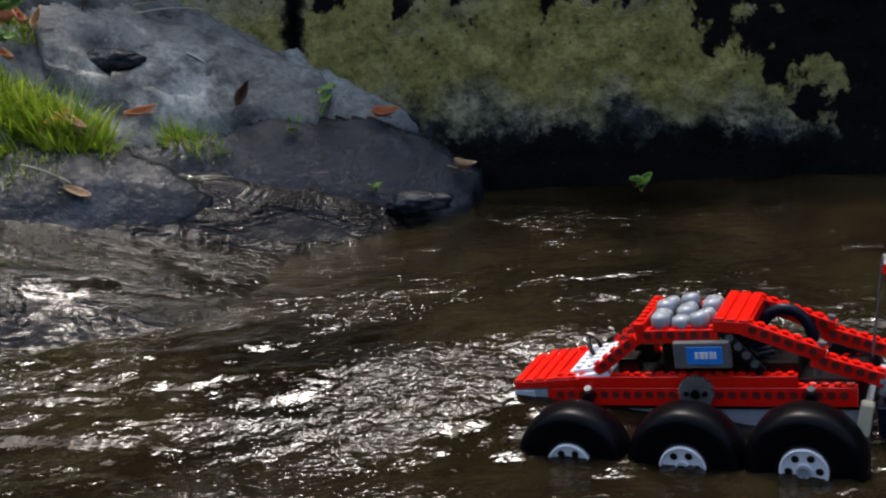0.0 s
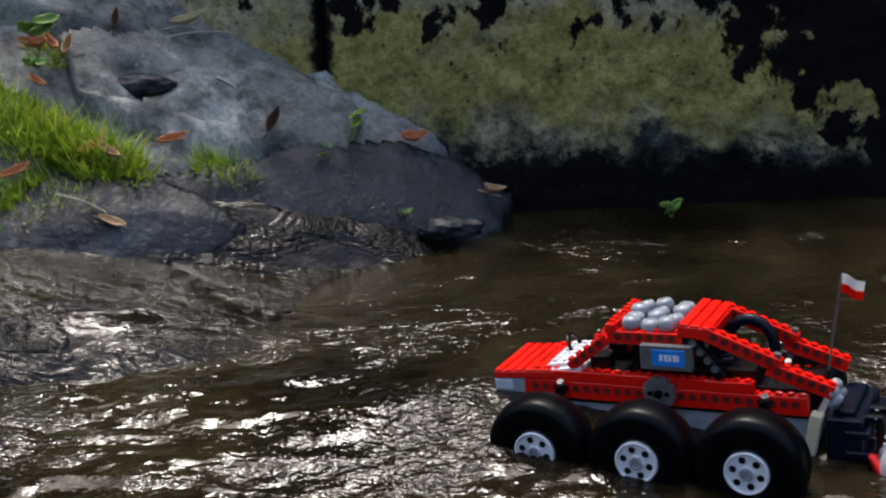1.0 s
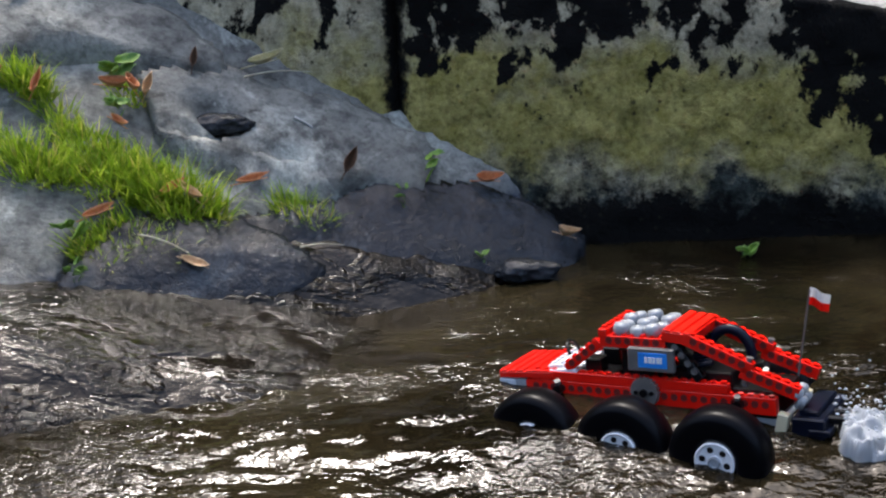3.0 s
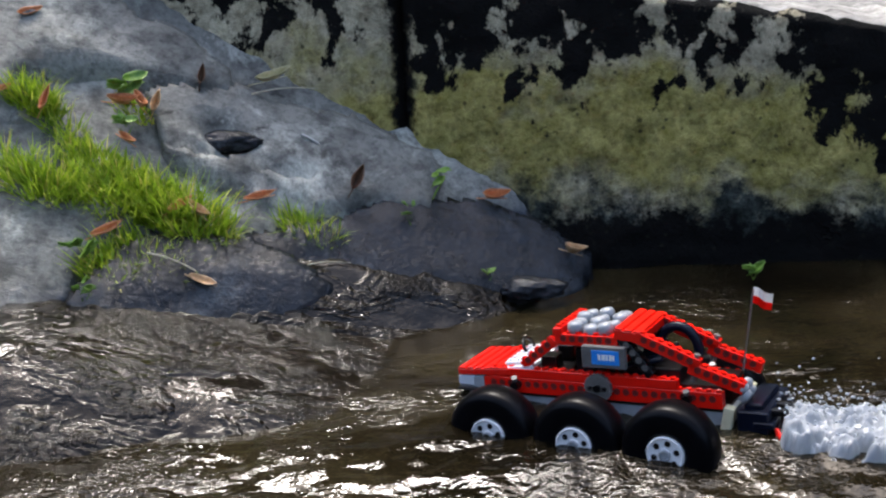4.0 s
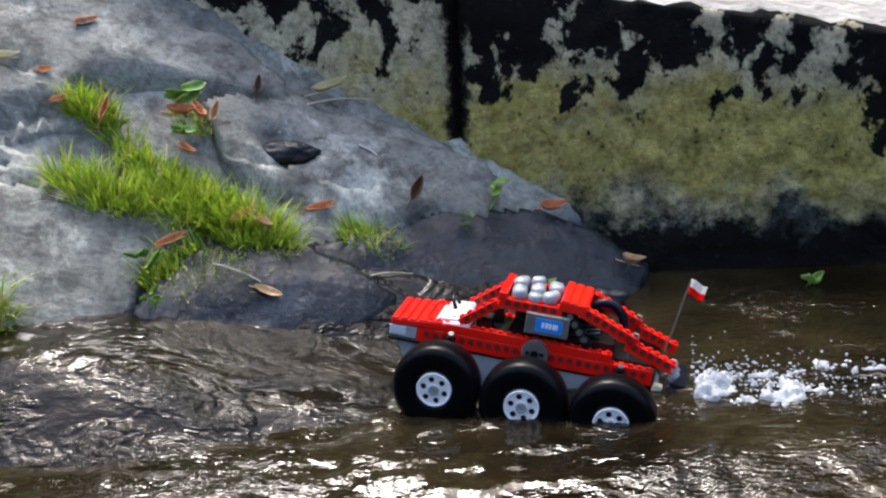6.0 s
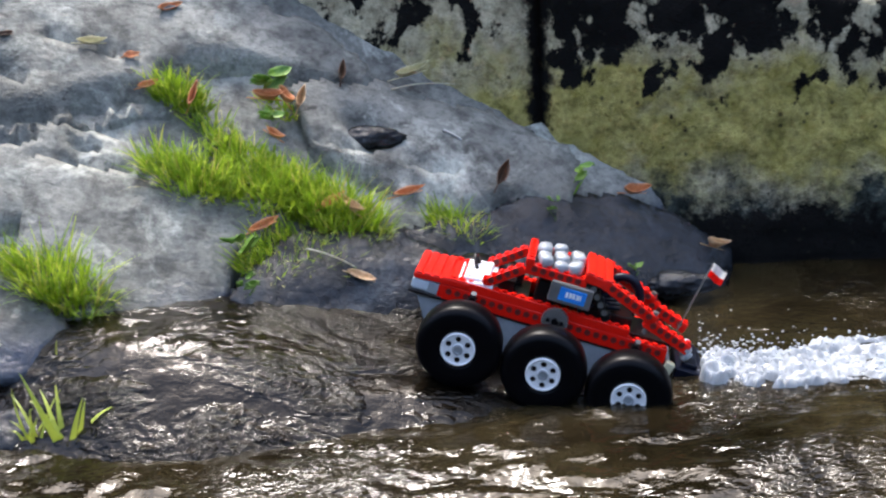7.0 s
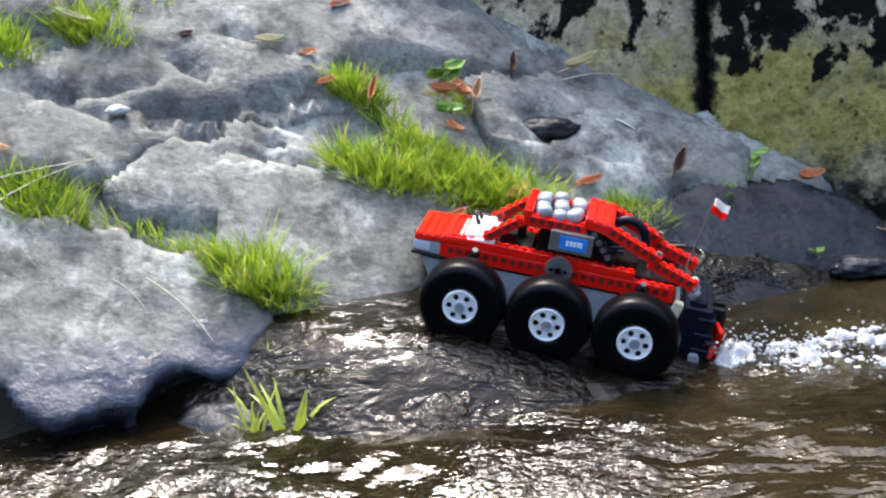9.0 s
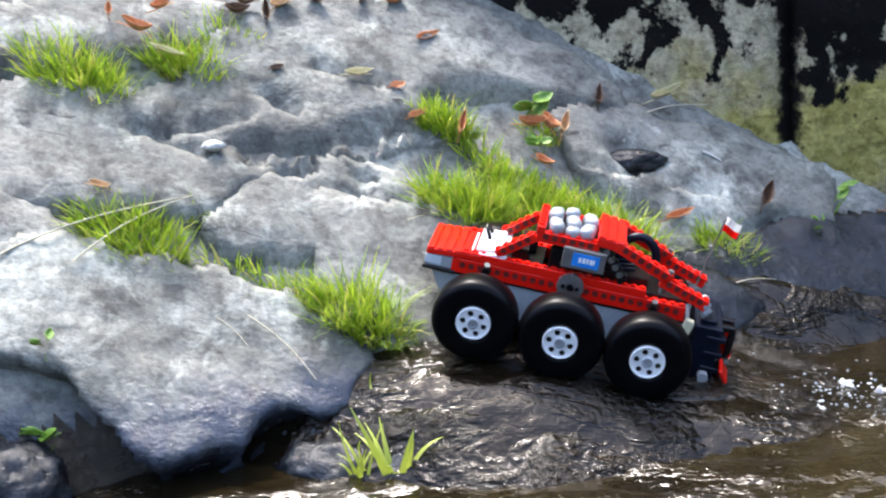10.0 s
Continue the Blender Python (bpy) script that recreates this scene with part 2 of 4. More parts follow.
def box(bm, x0, x1, y0, y1, z0, z1, bevel=0.0006, m=None):
    r = bmesh.ops.create_cube(bm, size=1.0)
    v = r["verts"]
    bmesh.ops.scale(bm, vec=(x1 - x0, y1 - y0, z1 - z0), verts=v)
    bmesh.ops.translate(bm, vec=((x0 + x1) / 2, (y0 + y1) / 2, (z0 + z1) / 2), verts=v)
    if bevel:
        e = list({e for q in v for e in q.link_edges})
        b = bmesh.ops.bevel(bm, geom=e, offset=bevel, segments=1, affect="EDGES")
        v = list({q for q in v if q.is_valid} | set(b["verts"]))
    if m is not None:
        bmesh.ops.transform(bm, matrix=m, verts=v)
    return v


def tube(bm, r, depth, m, segments=16, r2=None):
    """A capped cylinder along z of the pose m, centred."""
    v = bmesh.ops.create_cone(bm, cap_ends=True, segments=segments, radius1=r, radius2=r if r2 is None else r2, depth=depth)["verts"]
    bmesh.ops.transform(bm, matrix=m, verts=v)
    return v


def lathe(bm, profile, segments, m):
    """Turns (radius, height) pairs round z, then moves by m."""
    rings = []
    for r, h in profile:
        rings.append([bm.verts.new(m @ Vector((r * math.cos(a), r * math.sin(a), h))) for a in (2 * math.pi * k / segments for k in range(segments))])
    for a, b in zip(rings, rings[1:]):
        for k in range(segments):
            bm.faces.new((a[k], a[(k + 1) % segments], b[(k + 1) % segments], b[k]))
    return rings


# ---- ground, water, wall ----
def plane(x, y):
    """The sloping stone bank."""
    return -0.428 * x + 0.816 * y - 1.063


def water_level(y, x=0.05):
    """The stream stands level along the wall and the bank, and falls away to the open side."""
    return -0.012 + 0.04 * np.clip(x - 0.05, -0.1, 0.4) - 0.014 * (1 - step(0.84, 0.96, y)) - 0.010 * (1 - step(0.79, 0.88, y))


def soft(u, width=0.018):
    """A ramp that bends gently away from nought."""
    return width * np.logaddexp(0, np.asarray(u, float) / width)


def shelf_height(x, y):
    """The shallow shelf at the foot of the bank, on which the truck climbs out."""
    z = 0.009 - 0.245 * (x + 0.291) + 0.05 * (y - 1.035)
    z = z - 0.75 * soft(1.018 - y - 0.3 * np.clip(x + 0.42, -1, 0), 0.016) - 0.3 * soft(-0.49 - x) - 0.25 * soft(y - 1.2)
    z = 0.055 - soft(0.055 - z, 0.01) + 0.003 * fbm(x, y, 7, 3, 61)
    return z - 0.5 * step(0.05, 0.12, x)


def wall_line(x):
    return 1.42 - 0.12 * (x + 0.13)


def wall_top(x):
    return 0.298 - 0.15 * x


def ground_height(x, y):
    bank = np.minimum(plane(x, y), 0.52 + 0.05 * fbm(x, y, 1.5, 3, 5)) - 0.020
    bank = bank - 0.09 * (1 - step(0.03, 0.10, plane(x, y)))
    bed = -0.105 + 0.018 * fbm(x, y, 9, 4, 3) + 0.02 * step(0.9, 1.3, y)
    shelf = shelf_height(x, y)
    z = np.maximum(np.maximum(bank, bed), shelf)
    z = z + np.where(shelf >= z, 0.0012, 0.006) * fbm(x, y, 28, 4, 8)
    back = step(0.02, 0.10, y - wall_line(x))
    return z * (1 - back) + np.maximum(z, wall_top(x) - 0.05) * back


def spread(lo, hi, cell, far):
    inner = np.arange(lo, hi, cell)
    grow = cell * 1.35 ** np.arange(1, 27)
    grow = np.cumsum(grow)
    grow = grow[grow < far]
    return np.concatenate([lo - grow[::-1], inner, inner[-1] + grow])


def build_ground():
    xs, ys = spread(-1.4, 0.9, 0.008, 60), spread(0.4, 1.6, 0.008, 60)
    X, Y = np.meshgrid(xs, ys, indexing="ij")
    Xc, Yc = np.clip(X, -1.6, 1.2), np.clip(Y, 0.0, 2.0)
    Z = ground_height(Xc, Yc)
    away = np.hypot(X - Xc, Y - Yc)
    Z = Z + np.minimum(0.25 * away, 0.35) * (0.25 + 0.5 * fbm(X, Y, 1.1, 5, 91)) + np.minimum(away, 1) * 0.02 * fbm(X, Y, 7, 3, 92)
    v = np.stack([X, Y, Z], -1).reshape(-1, 3)
    ob = mesh_object("ground", v.tolist(), grid_faces(len(xs), len(ys)), EARTH)
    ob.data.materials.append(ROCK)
    ob.data.materials.append(ROCK_WET)
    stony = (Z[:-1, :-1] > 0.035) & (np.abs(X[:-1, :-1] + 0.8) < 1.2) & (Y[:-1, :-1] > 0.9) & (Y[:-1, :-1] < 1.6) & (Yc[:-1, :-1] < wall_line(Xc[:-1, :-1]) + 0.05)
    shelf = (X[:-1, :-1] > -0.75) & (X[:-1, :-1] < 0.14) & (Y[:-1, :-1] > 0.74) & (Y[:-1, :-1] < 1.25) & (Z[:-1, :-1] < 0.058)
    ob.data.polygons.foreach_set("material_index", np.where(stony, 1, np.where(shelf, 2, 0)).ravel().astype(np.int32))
    return tagged(ob, "wet brown earth and stony stream bed", "ground", kind="structure")


def waves(x, y):
    """Choppy ripples, longer across the stream than along it."""
    h = 0.0034 * fbm(x * 0.45, y, 13, 2, 41) + 0.0036 * fbm(x * 0.45, y, 40, 2, 42) + 0.0052 * fbm(x * 0.6, y, 95, 2, 43)
    ridge = 1 - np.abs(fbm(x * 0.5, y, 20, 2, 44)) * 2.2
    return h + 0.0045 * np.clip(ridge, 0, 1) ** 2


def build_film():
    """Thin water running down over the shelf."""
    xs, ys = np.arange(-0.75, 0.14, 0.005), np.arange(0.74, 1.28, 0.005)
    X, Y = np.meshgrid(xs, ys, indexing="ij")
    Z = shelf_height(X, Y) + 0.0050 + 0.20 * waves(X * 3.5, Y * 3.5) + 0.0012 * fbm(X, Y, 120, 2, 66)
    v = np.stack([X, Y, Z], -1).reshape(-1, 3)
    ob = mesh_object("water_film", v.tolist(), grid_faces(len(xs), len(ys)), RUNNING)
    return tagged(ob, "thin sheet of brown water running over the stone shelf", "water", kind="structure")


def build_water():
    xs, ys = spread(-1.5, 1.2, 0.0055, 5), spread(0.42, 1.5, 0.0055, 2)
    X, Y = np.meshgrid(xs, ys, indexing="ij")
    wx = X + 0.03 * fbm(X, Y, 6, 2, 21)
    wy = Y + 0.03 * fbm(X, Y, 6, 2, 22)
    calm = 1 - 0.72 * step(1.02, 1.2, Y)
    h = 0.42 * waves(wx, wy) * calm
    v = np.stack([X, Y, h + water_level(Y, X)], -1).reshape(-1, 3)
    ob = mesh_object("water", v.tolist(), grid_faces(len(xs), len(ys)), WATER)
    return tagged(ob, "murky brown rippling stream water with bright glints", "water", kind="structure")


def build_wall(name, x0, x1, lift, label, face):
    """One cast concrete block of the retaining wall: pitted front, rounded arris, pale top."""
    xs = np.arange(x0, x1 + 0.004, 0.009)
    prof = [(0.0, s) for s in np.linspace(0, 1, 52)] + [(0.006, 1.012), (0.018, 1.018)] + [(0.018 + 0.48 * k / 12, 1.02) for k in range(1, 13)]
    V = []
    for x in xs:
        for back, s in prof:
            top = wall_top(x) + lift
            z = -0.12 + (top + 0.12) * min(s, 1.0) + (s - 1 if s > 1 else 0) * 0.3
            V.append((x, wall_line(x) + back + 0.02 * min(s, 1), z))
    V = np.array(V)
    rough = 0.009 * fbm(V[:, 0], V[:, 2], 14, 5, 51, 0.6) + 0.004 * fbm(V[:, 0], V[:, 2], 70, 2, 52)
    front = np.tile([1.0 if b == 0 else 0.3 for b, s in prof], len(xs))
    V[:, 1] -= rough * front
    V[:, 2] += rough * (1 - front) * 2.0
    near = np.minimum(V[:, 0] - x0, x1 - V[:, 0])
    V[:, 1] += 0.012 * (1 - step(0, 0.02, near)) * front
    ob = mesh_object(name, V.tolist(), grid_faces(len(xs), len(prof)), face)
    ob.data.materials.append(CAPSTONE)
    n = len(prof) - 1
    idx = np.tile([0 if k < 52 else 1 for k in range(n)], len(xs) - 1)
    ob.data.polygons.foreach_set("material_index", idx.astype(np.int32))
    # end faces, so that the block is solid
    bm = bmesh.new()
    bm.from_mesh(ob.data)
    bmesh.ops.holes_fill(bm, edges=[e for e in bm.edges if e.is_boundary], sides=0)
    bm.to_mesh(ob.data)
    bm.free()
    return tagged(ob, label, "wall", kind="structure")


build_ground()
water = build_water()
film = build_film()


def build_sky_blocker():
    """Added dark ring, beyond what the camera sees, that cuts off low sky light."""
    n, rows = 180, 14
    v = []
    for i in range(n):
        a = 2 * math.pi * i / n
        top = 2.6 + 8.0 * max(0.0, math.sin(a)) + 0.5 * math.sin(3 * a + 1) + 0.35 * math.sin(11 * a) + 0.2 * math.sin(29 * a)
        for k in range(rows):
            t = k / (rows - 1)
            r = 7.0 + 0.5 * math.sin(17 * a + 9 * t) + 0.3 * math.sin(41 * a - 13 * t)
            v.append((r * math.cos(a), 1 + r * math.sin(a), -0.5 + (top + 0.5) * t))
    f = [(i * rows + k, ((i + 1) % n) * rows + k, ((i + 1) % n) * rows + k + 1, i * rows + k + 1) for i in range(n) for k in range(rows - 1)]
    ob = mesh_object("backdrop", v, f, SKY_BLOCKER)
    return tagged(ob, "added unseen dark ring that blocks low sky light", "trees", kind="structure")


SKY_BLOCKER = spotted("sky_blocker_dark", (0.008, 0.014, 0.005), (0.05, 0.075, 0.02), 3, 0.9, 0.1)
build_sky_blocker()
build_wall("wall_1", -0.1255, 1.7, 0.0, "mossy concrete retaining wall block with black algae stains", CONCRETE)
build_wall("wall_2", -1.7, -0.1285, 0.10, "grey concrete wall block stained black along its top", CONCRETE_GREY)


# ---- rock slabs of the bank ----
def outline_distance(px, py, poly):
    """Signed distance (inside positive) of arrays of places from a closed outline."""
    d = np.full(px.shape, 9.0)
    inside = np.zeros(px.shape, bool)
    n = len(poly)
    for k in range(n):
        (ax, ay), (bx, by) = poly[k], poly[(k + 1) % n]
        ex, ey = bx - ax, by - ay
        t = np.clip(((px - ax) * ex + (py - ay) * ey) / (ex * ex + ey * ey), 0, 1)
        d = np.minimum(d, np.hypot(px - ax - t * ex, py - ay - t * ey))
        cross = (ay > py) != (by > py)
        with np.errstate(divide="ignore", invalid="ignore"):
            inside ^= cross & (px < (bx - ax) * (py - ay) / (by - ay) + ax)
    return np.where(inside, d, -d)


def rock_slab(poly, material, label, raised=0.0, edge=0.018, drop=0.06, under=0.0, seed=1, rough=0.010, dents=(), cracks=(), ragged=0.009):
    poly = np.array(poly)
    lo, hi = poly.min(0) - 0.05, poly.max(0) + 0.05
    cell = 0.0055
    xs, ys = np.arange(lo[0], hi[0], cell), np.arange(lo[1], hi[1], cell)
    X, Y = np.meshgrid(xs, ys, indexing="ij")
    D = outline_distance(X, Y, poly) + 0.010 + ragged * fbm(X, Y, 22, 2, seed + 70)
    gx, gy = np.gradient(D, cell)
    g = np.maximum(np.hypot(gx, gy), 0.3)
    out = np.clip(-D, 0, 0.04)
    inner = step(0, edge * 2.2, D)
    Z = plane(X, Y) + raised - edge * 0.35 * (1 - inner) ** 2
    Z = Z + rough * fbm(X, Y, 9, 5, seed, 0.55) + 0.6 * rough * np.abs(fbm(X * 0.5, Y * 1.3, 30, 5, seed + 9, 0.6))
    bed = 3.2 * fbm(X * 0.45, Y, 12, 4, seed + 17)
    Z = Z + 1.1 * rough * (np.floor(bed) + step(0.0, 0.14, bed - np.floor(bed))) / 3.2
    for (cx, cy, r, depth) in dents:
        Z = Z - depth * np.exp(-(((X - cx) / (1.6 * r)) ** 2 + ((Y - cy) / r) ** 2) ** 1.5)
    for (ax, ay, bx, by, w, depth) in cracks:
        t = np.clip(((X - ax) * (bx - ax) + (Y - ay) * (by - ay)) / ((bx - ax) ** 2 + (by - ay) ** 2), 0, 1)
        wob = 0.010 * fbm(X, Y, 25, 3, seed + 33)
        dist = np.hypot(X + wob - ax - t * (bx - ax), Y + wob - ay - t * (by - ay))
        Z = Z - depth * (1 - step(0.1 * w, w, dist))
    Z = Z - drop * np.clip(out / 0.009, 0, 1.8)
    X2 = X + gx / g * out * (1 + under)
    Y2 = Y + gy / g * out * (1 + under)
    Z = np.where(out > 0, np.minimum(Z, plane(X2, Y2) + raised - 0.4 * drop), Z)
    keep = D > -0.03
    idx = -np.ones(X.shape, int)
    idx[keep] = np.arange(keep.sum())
    f = np.stack([idx[:-1, :-1], idx[1:, :-1], idx[1:, 1:], idx[:-1, 1:]], -1).reshape(-1, 4)
    f = f[(f >= 0).all(1)]
    v = np.stack([X2[keep], Y2[keep], Z[keep]], -1)
    ob = mesh_object("rock_slab", v.tolist(), f.tolist(), material)
    return tagged(ob, label, "rock", "rock slabs of the bank")


# the stepped bedding joints that run across the upper slabs: ends, width, depth
LEDGES = [(-0.685, 1.217, -0.617, 1.242, 0.011, 0.03), (-0.617, 1.242, -0.581, 1.265, 0.011, 0.03), (-0.581, 1.265, -0.542, 1.290, 0.011, 0.03), (-0.542, 1.290, -0.506, 1.299, 0.011, 0.03), (-0.683, 1.203, -0.640, 1.214, 0.008, 0.022), (-0.640, 1.214, -0.572, 1.229, 0.008, 0.022), (-0.787, 1.192, -0.716, 1.199, 0.008, 0.022), (-0.816, 1.184, -0.787, 1.192, 0.008, 0.018), (-0.787, 1.192, -0.745, 1.213, 0.008, 0.018), (-0.745, 1.213, -0.691, 1.236, 0.008, 0.018)]

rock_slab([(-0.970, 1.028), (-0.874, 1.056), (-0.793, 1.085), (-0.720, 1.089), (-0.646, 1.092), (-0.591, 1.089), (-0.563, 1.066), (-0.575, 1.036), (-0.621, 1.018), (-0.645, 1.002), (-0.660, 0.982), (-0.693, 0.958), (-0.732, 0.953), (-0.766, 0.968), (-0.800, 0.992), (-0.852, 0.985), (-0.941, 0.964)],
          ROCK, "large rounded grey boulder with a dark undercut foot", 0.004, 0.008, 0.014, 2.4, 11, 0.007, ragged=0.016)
rock_slab([(-0.707, 1.136), (-0.659, 1.207), (-0.543, 1.244), (-0.507, 1.215), (-0.434, 1.208), (-0.446, 1.135), (-0.497, 1.087), (-0.542, 1.104), (-0.524, 1.158), (-0.591, 1.158), (-0.671, 1.134)],
          ROCK, "flat grey rock slab between grass-filled joints", 0.0, 0.014, 0.04, 0.2, 12, 0.008,
          [], LEDGES + [(-0.679, 1.198, -0.564, 1.233, 0.008, 0.022), (-0.615, 1.198, -0.531, 1.220, 0.008, 0.022), (-0.508, 1.158, -0.446, 1.169, 0.008, 0.022)])
rock_slab([(-0.783, 1.220), (-0.704, 1.313), (-0.653, 1.373), (-0.526, 1.433), (-0.370, 1.415), (-0.317, 1.393), (-0.396, 1.371), (-0.454, 1.377), (-0.524, 1.339), (-0.543, 1.308), (-0.509, 1.300), (-0.592, 1.247), (-0.685, 1.207), (-0.739, 1.214)],
          ROCK, "cracked grey rock slab with pale lichen", 0.004, 0.012, 0.04, 0.2, 13, 0.007,
          [], LEDGES + [(-0.686, 1.210, -0.576, 1.257, 0.008, 0.022), (-0.576, 1.257, -0.511, 1.301, 0.008, 0.022), (-0.625, 1.313, -0.546, 1.324, 0.008, 0.022), (-0.698, 1.268, -0.643, 1.265, 0.008, 0.022)])
rock_slab([(-1.013, 1.162), (-0.850, 1.212), (-0.760, 1.242), (-0.741, 1.208), (-0.679, 1.204), (-0.663, 1.198), (-0.719, 1.150), (-0.801, 1.126), (-0.909, 1.097), (-0.987, 1.079)],
          ROCK, "layered grey rock slab with stepped cracks", 0.003, 0.012, 0.04, 0.2, 14, 0.007,
          [], LEDGES)
rock_slab([(-0.985, 1.073), (-0.884, 1.095), (-0.824, 1.092), (-0.808, 1.084), (-0.875, 1.060), (-0.972, 1.032)],
          ROCK, "narrow strip of grey rock", -0.002, 0.012, 0.04, 0.2, 15, 0.008)
rock_slab([(-0.380, 1.349), (-0.303, 1.385), (-0.203, 1.400), (-0.094, 1.396), (-0.101, 1.349), (-0.163, 1.338), (-0.218, 1.307), (-0.287, 1.307), (-0.351, 1.311)],
          ROCK, "grey rock slab with a dark hollow and a dark crack", 0.002, 0.014, 0.05, 0.4, 16, 0.007,
          [(-0.306, 1.339, 0.016, 0.026)], [(-0.352, 1.313, -0.331, 1.312, 0.007, 0.02), (-0.331, 1.312, -0.304, 1.318, 0.007, 0.02), (-0.278, 1.305, -0.223, 1.308, 0.007, 0.022), (-0.263, 1.326, -0.219, 1.331, 0.007, 0.02)])
rock_slab([(-0.263, 1.246), (-0.216, 1.276), (-0.167, 1.308), (-0.110, 1.348), (-0.026, 1.371), (0.030, 1.372), (0.070, 1.362), (0.045, 1.317), (-0.022, 1.291), (-0.125, 1.271), (-0.213, 1.245)],
          ROCK_WET, "low wet dark rock running into the water", 0.0, 0.016, 0.05, 0.2, 17, 0.006)
rock_slab([(-0.416, 1.139), (-0.401, 1.169), (-0.351, 1.211), (-0.278, 1.237), (-0.223, 1.236), (-0.189, 1.228), (-0.220, 1.199), (-0.281, 1.173), (-0.345, 1.144), (-0.399, 1.133)],
          ROCK_WET, "rounded blue-black wet rock at the waterline", 0.012, 0.03, 0.05, 0.8, 18, 0.006)
rock_slab([(-0.612, 1.194), (-0.512, 1.213), (-0.434, 1.223), (-0.386, 1.228), (-0.432, 1.188), (-0.434, 1.138), (-0.453, 1.103), (-0.526, 1.078), (-0.605, 1.097)],
          ROCK, "flat grey rock slab sloping to the water", 0.0, 0.014, 0.04, 0.2, 19, 0.008)
rock_slab([(-1.048, 1.222), (-0.895, 1.270), (-0.829, 1.320), (-0.708, 1.343), (-0.768, 1.295), (-0.887, 1.232), (-1.033, 1.177)],
          ROCK, "grey rock above the grass", 0.0, 0.012, 0.04, 0.2, 20, 0.008)
sheet = rock_slab([(-0.345, 1.150), (-0.300, 1.195), (-0.250, 1.232), (-0.205, 1.252), (-0.144, 1.274), (-0.07, 1.278), (-0.02, 1.284), (0.02, 1.27), (-0.03, 1.19), (-0.114, 1.150), (-0.273, 1.130)],
                  RUNNING, "thin brown sheet of water running down over dark rock", 0.0, 0.02, 0.03, 0.1, 41, 0.007)
tagged(sheet, category="water", kind="structure").name = "water_sheet"
del sheet["group"]


def boulder(name, x, y, z, rx, ry, rz, material, label, seed):
    bm = bmesh.new()
    bmesh.ops.create_icosphere(bm, subdivisions=4, radius=1)
    for v in bm.verts:
        n = noise.fractal(v.co * 1.4 + Vector((seed, 0, 0)), 0.8, 2.0, 5)
        v.co *= 1 + 0.22 * n
        v.co = Vector((v.co.x * rx, v.co.y * ry, v.co.z * rz))
    ob = part(name, bm, material, smooth=True)
    ob.location = (x, y, z)
    return tagged(ob, label, "rock")


boulder("boulder", -0.847, 0.941, 0.000, 0.05, 0.04, 0.035, ROCK_WET, "dark rounded wet boulder in the water", 3)
boulder("boulder", -0.474, 0.985, -0.024, 0.045, 0.024, 0.018, ROCK_WET, "small blue-grey wet rock awash", 5)
boulder("boulder", -0.590, 1.000, -0.026, 0.055, 0.03, 0.026, ROCK_WET, "wet blue-grey rock under the boulder", 8)
boulder("boulder", 0.014, 1.288, 0.000, 0.035, 0.015, 0.012, ROCK_WET, "small dark rock with water running over it", 9)
# made-up dark lump: puts the shade of the slab's hollow into colour
boulder("stone", -0.304, 1.339, 0.153, 0.034, 0.015, 0.012, ROCK_WET, "dark lump standing in for the shade in the slab hollow", 6)
boulder("pebble", -0.711, 1.197, 0.224, 0.011, 0.006, 0.005, STONE_PALE, "small pale pebble lying on rock", 4)


# ---- plants and litter ----
NORMAL = Vector((0.428, -0.816, 1.0)).normalized()


def blade(bm, root, lean, length, width, droop, turn, segs=4):
    side = Vector((math.cos(turn), math.sin(turn), 0)) * width
    prev = None
    for k in range(segs + 1):
        t = k / segs
        c = root + lean * (length * t) + Vector((0, 0, -droop * length * t * t)) + Vector((-side.y, side.x, 0)).normalized() * (0.25 * length * t * t)
        w = side * (1 - t) ** 0.7 if k < segs else side * 0.05
        pair = (bm.verts.new(c - w), bm.verts.new(c + w))
        if prev:
            bm.faces.new((prev[0], prev[1], pair[1], pair[0]))
        prev = pair


def grass_tuft(x, y, rx, ry, height, count, seed, label):
    rnd = random.Random(seed)
    bm = bmesh.new()
    for _ in range(int(count * 1.8)):
        a, r = rnd.uniform(0, 2 * math.pi), math.sqrt(rnd.random())
        px, py = r * math.cos(a) * rx, r * math.sin(a) * ry
        gz = plane(x + px, y + py) - plane(x, y) - 0.008
        out = Vector((px / rx * 0.55 + rnd.gauss(0, 0.35), py / ry * 0.4 - 0.25 + rnd.gauss(0, 0.3), 1)).normalized()
        blade(bm, Vector((px, py, gz)), out, height * rnd.uniform(0.3, 1.15) * (1.1 - 0.4 * r), rnd.uniform(0.0007, 0.0016), rnd.uniform(0.05, 0.5), rnd.uniform(0, 6.28))
    ob = part("grass_tuft", bm, GRASS)
    ob.location = (x, y, plane(x, y) - 0.004)
    tagged(ob, label, "grass", "grass tufts in the joints", "stuff")
    return ob


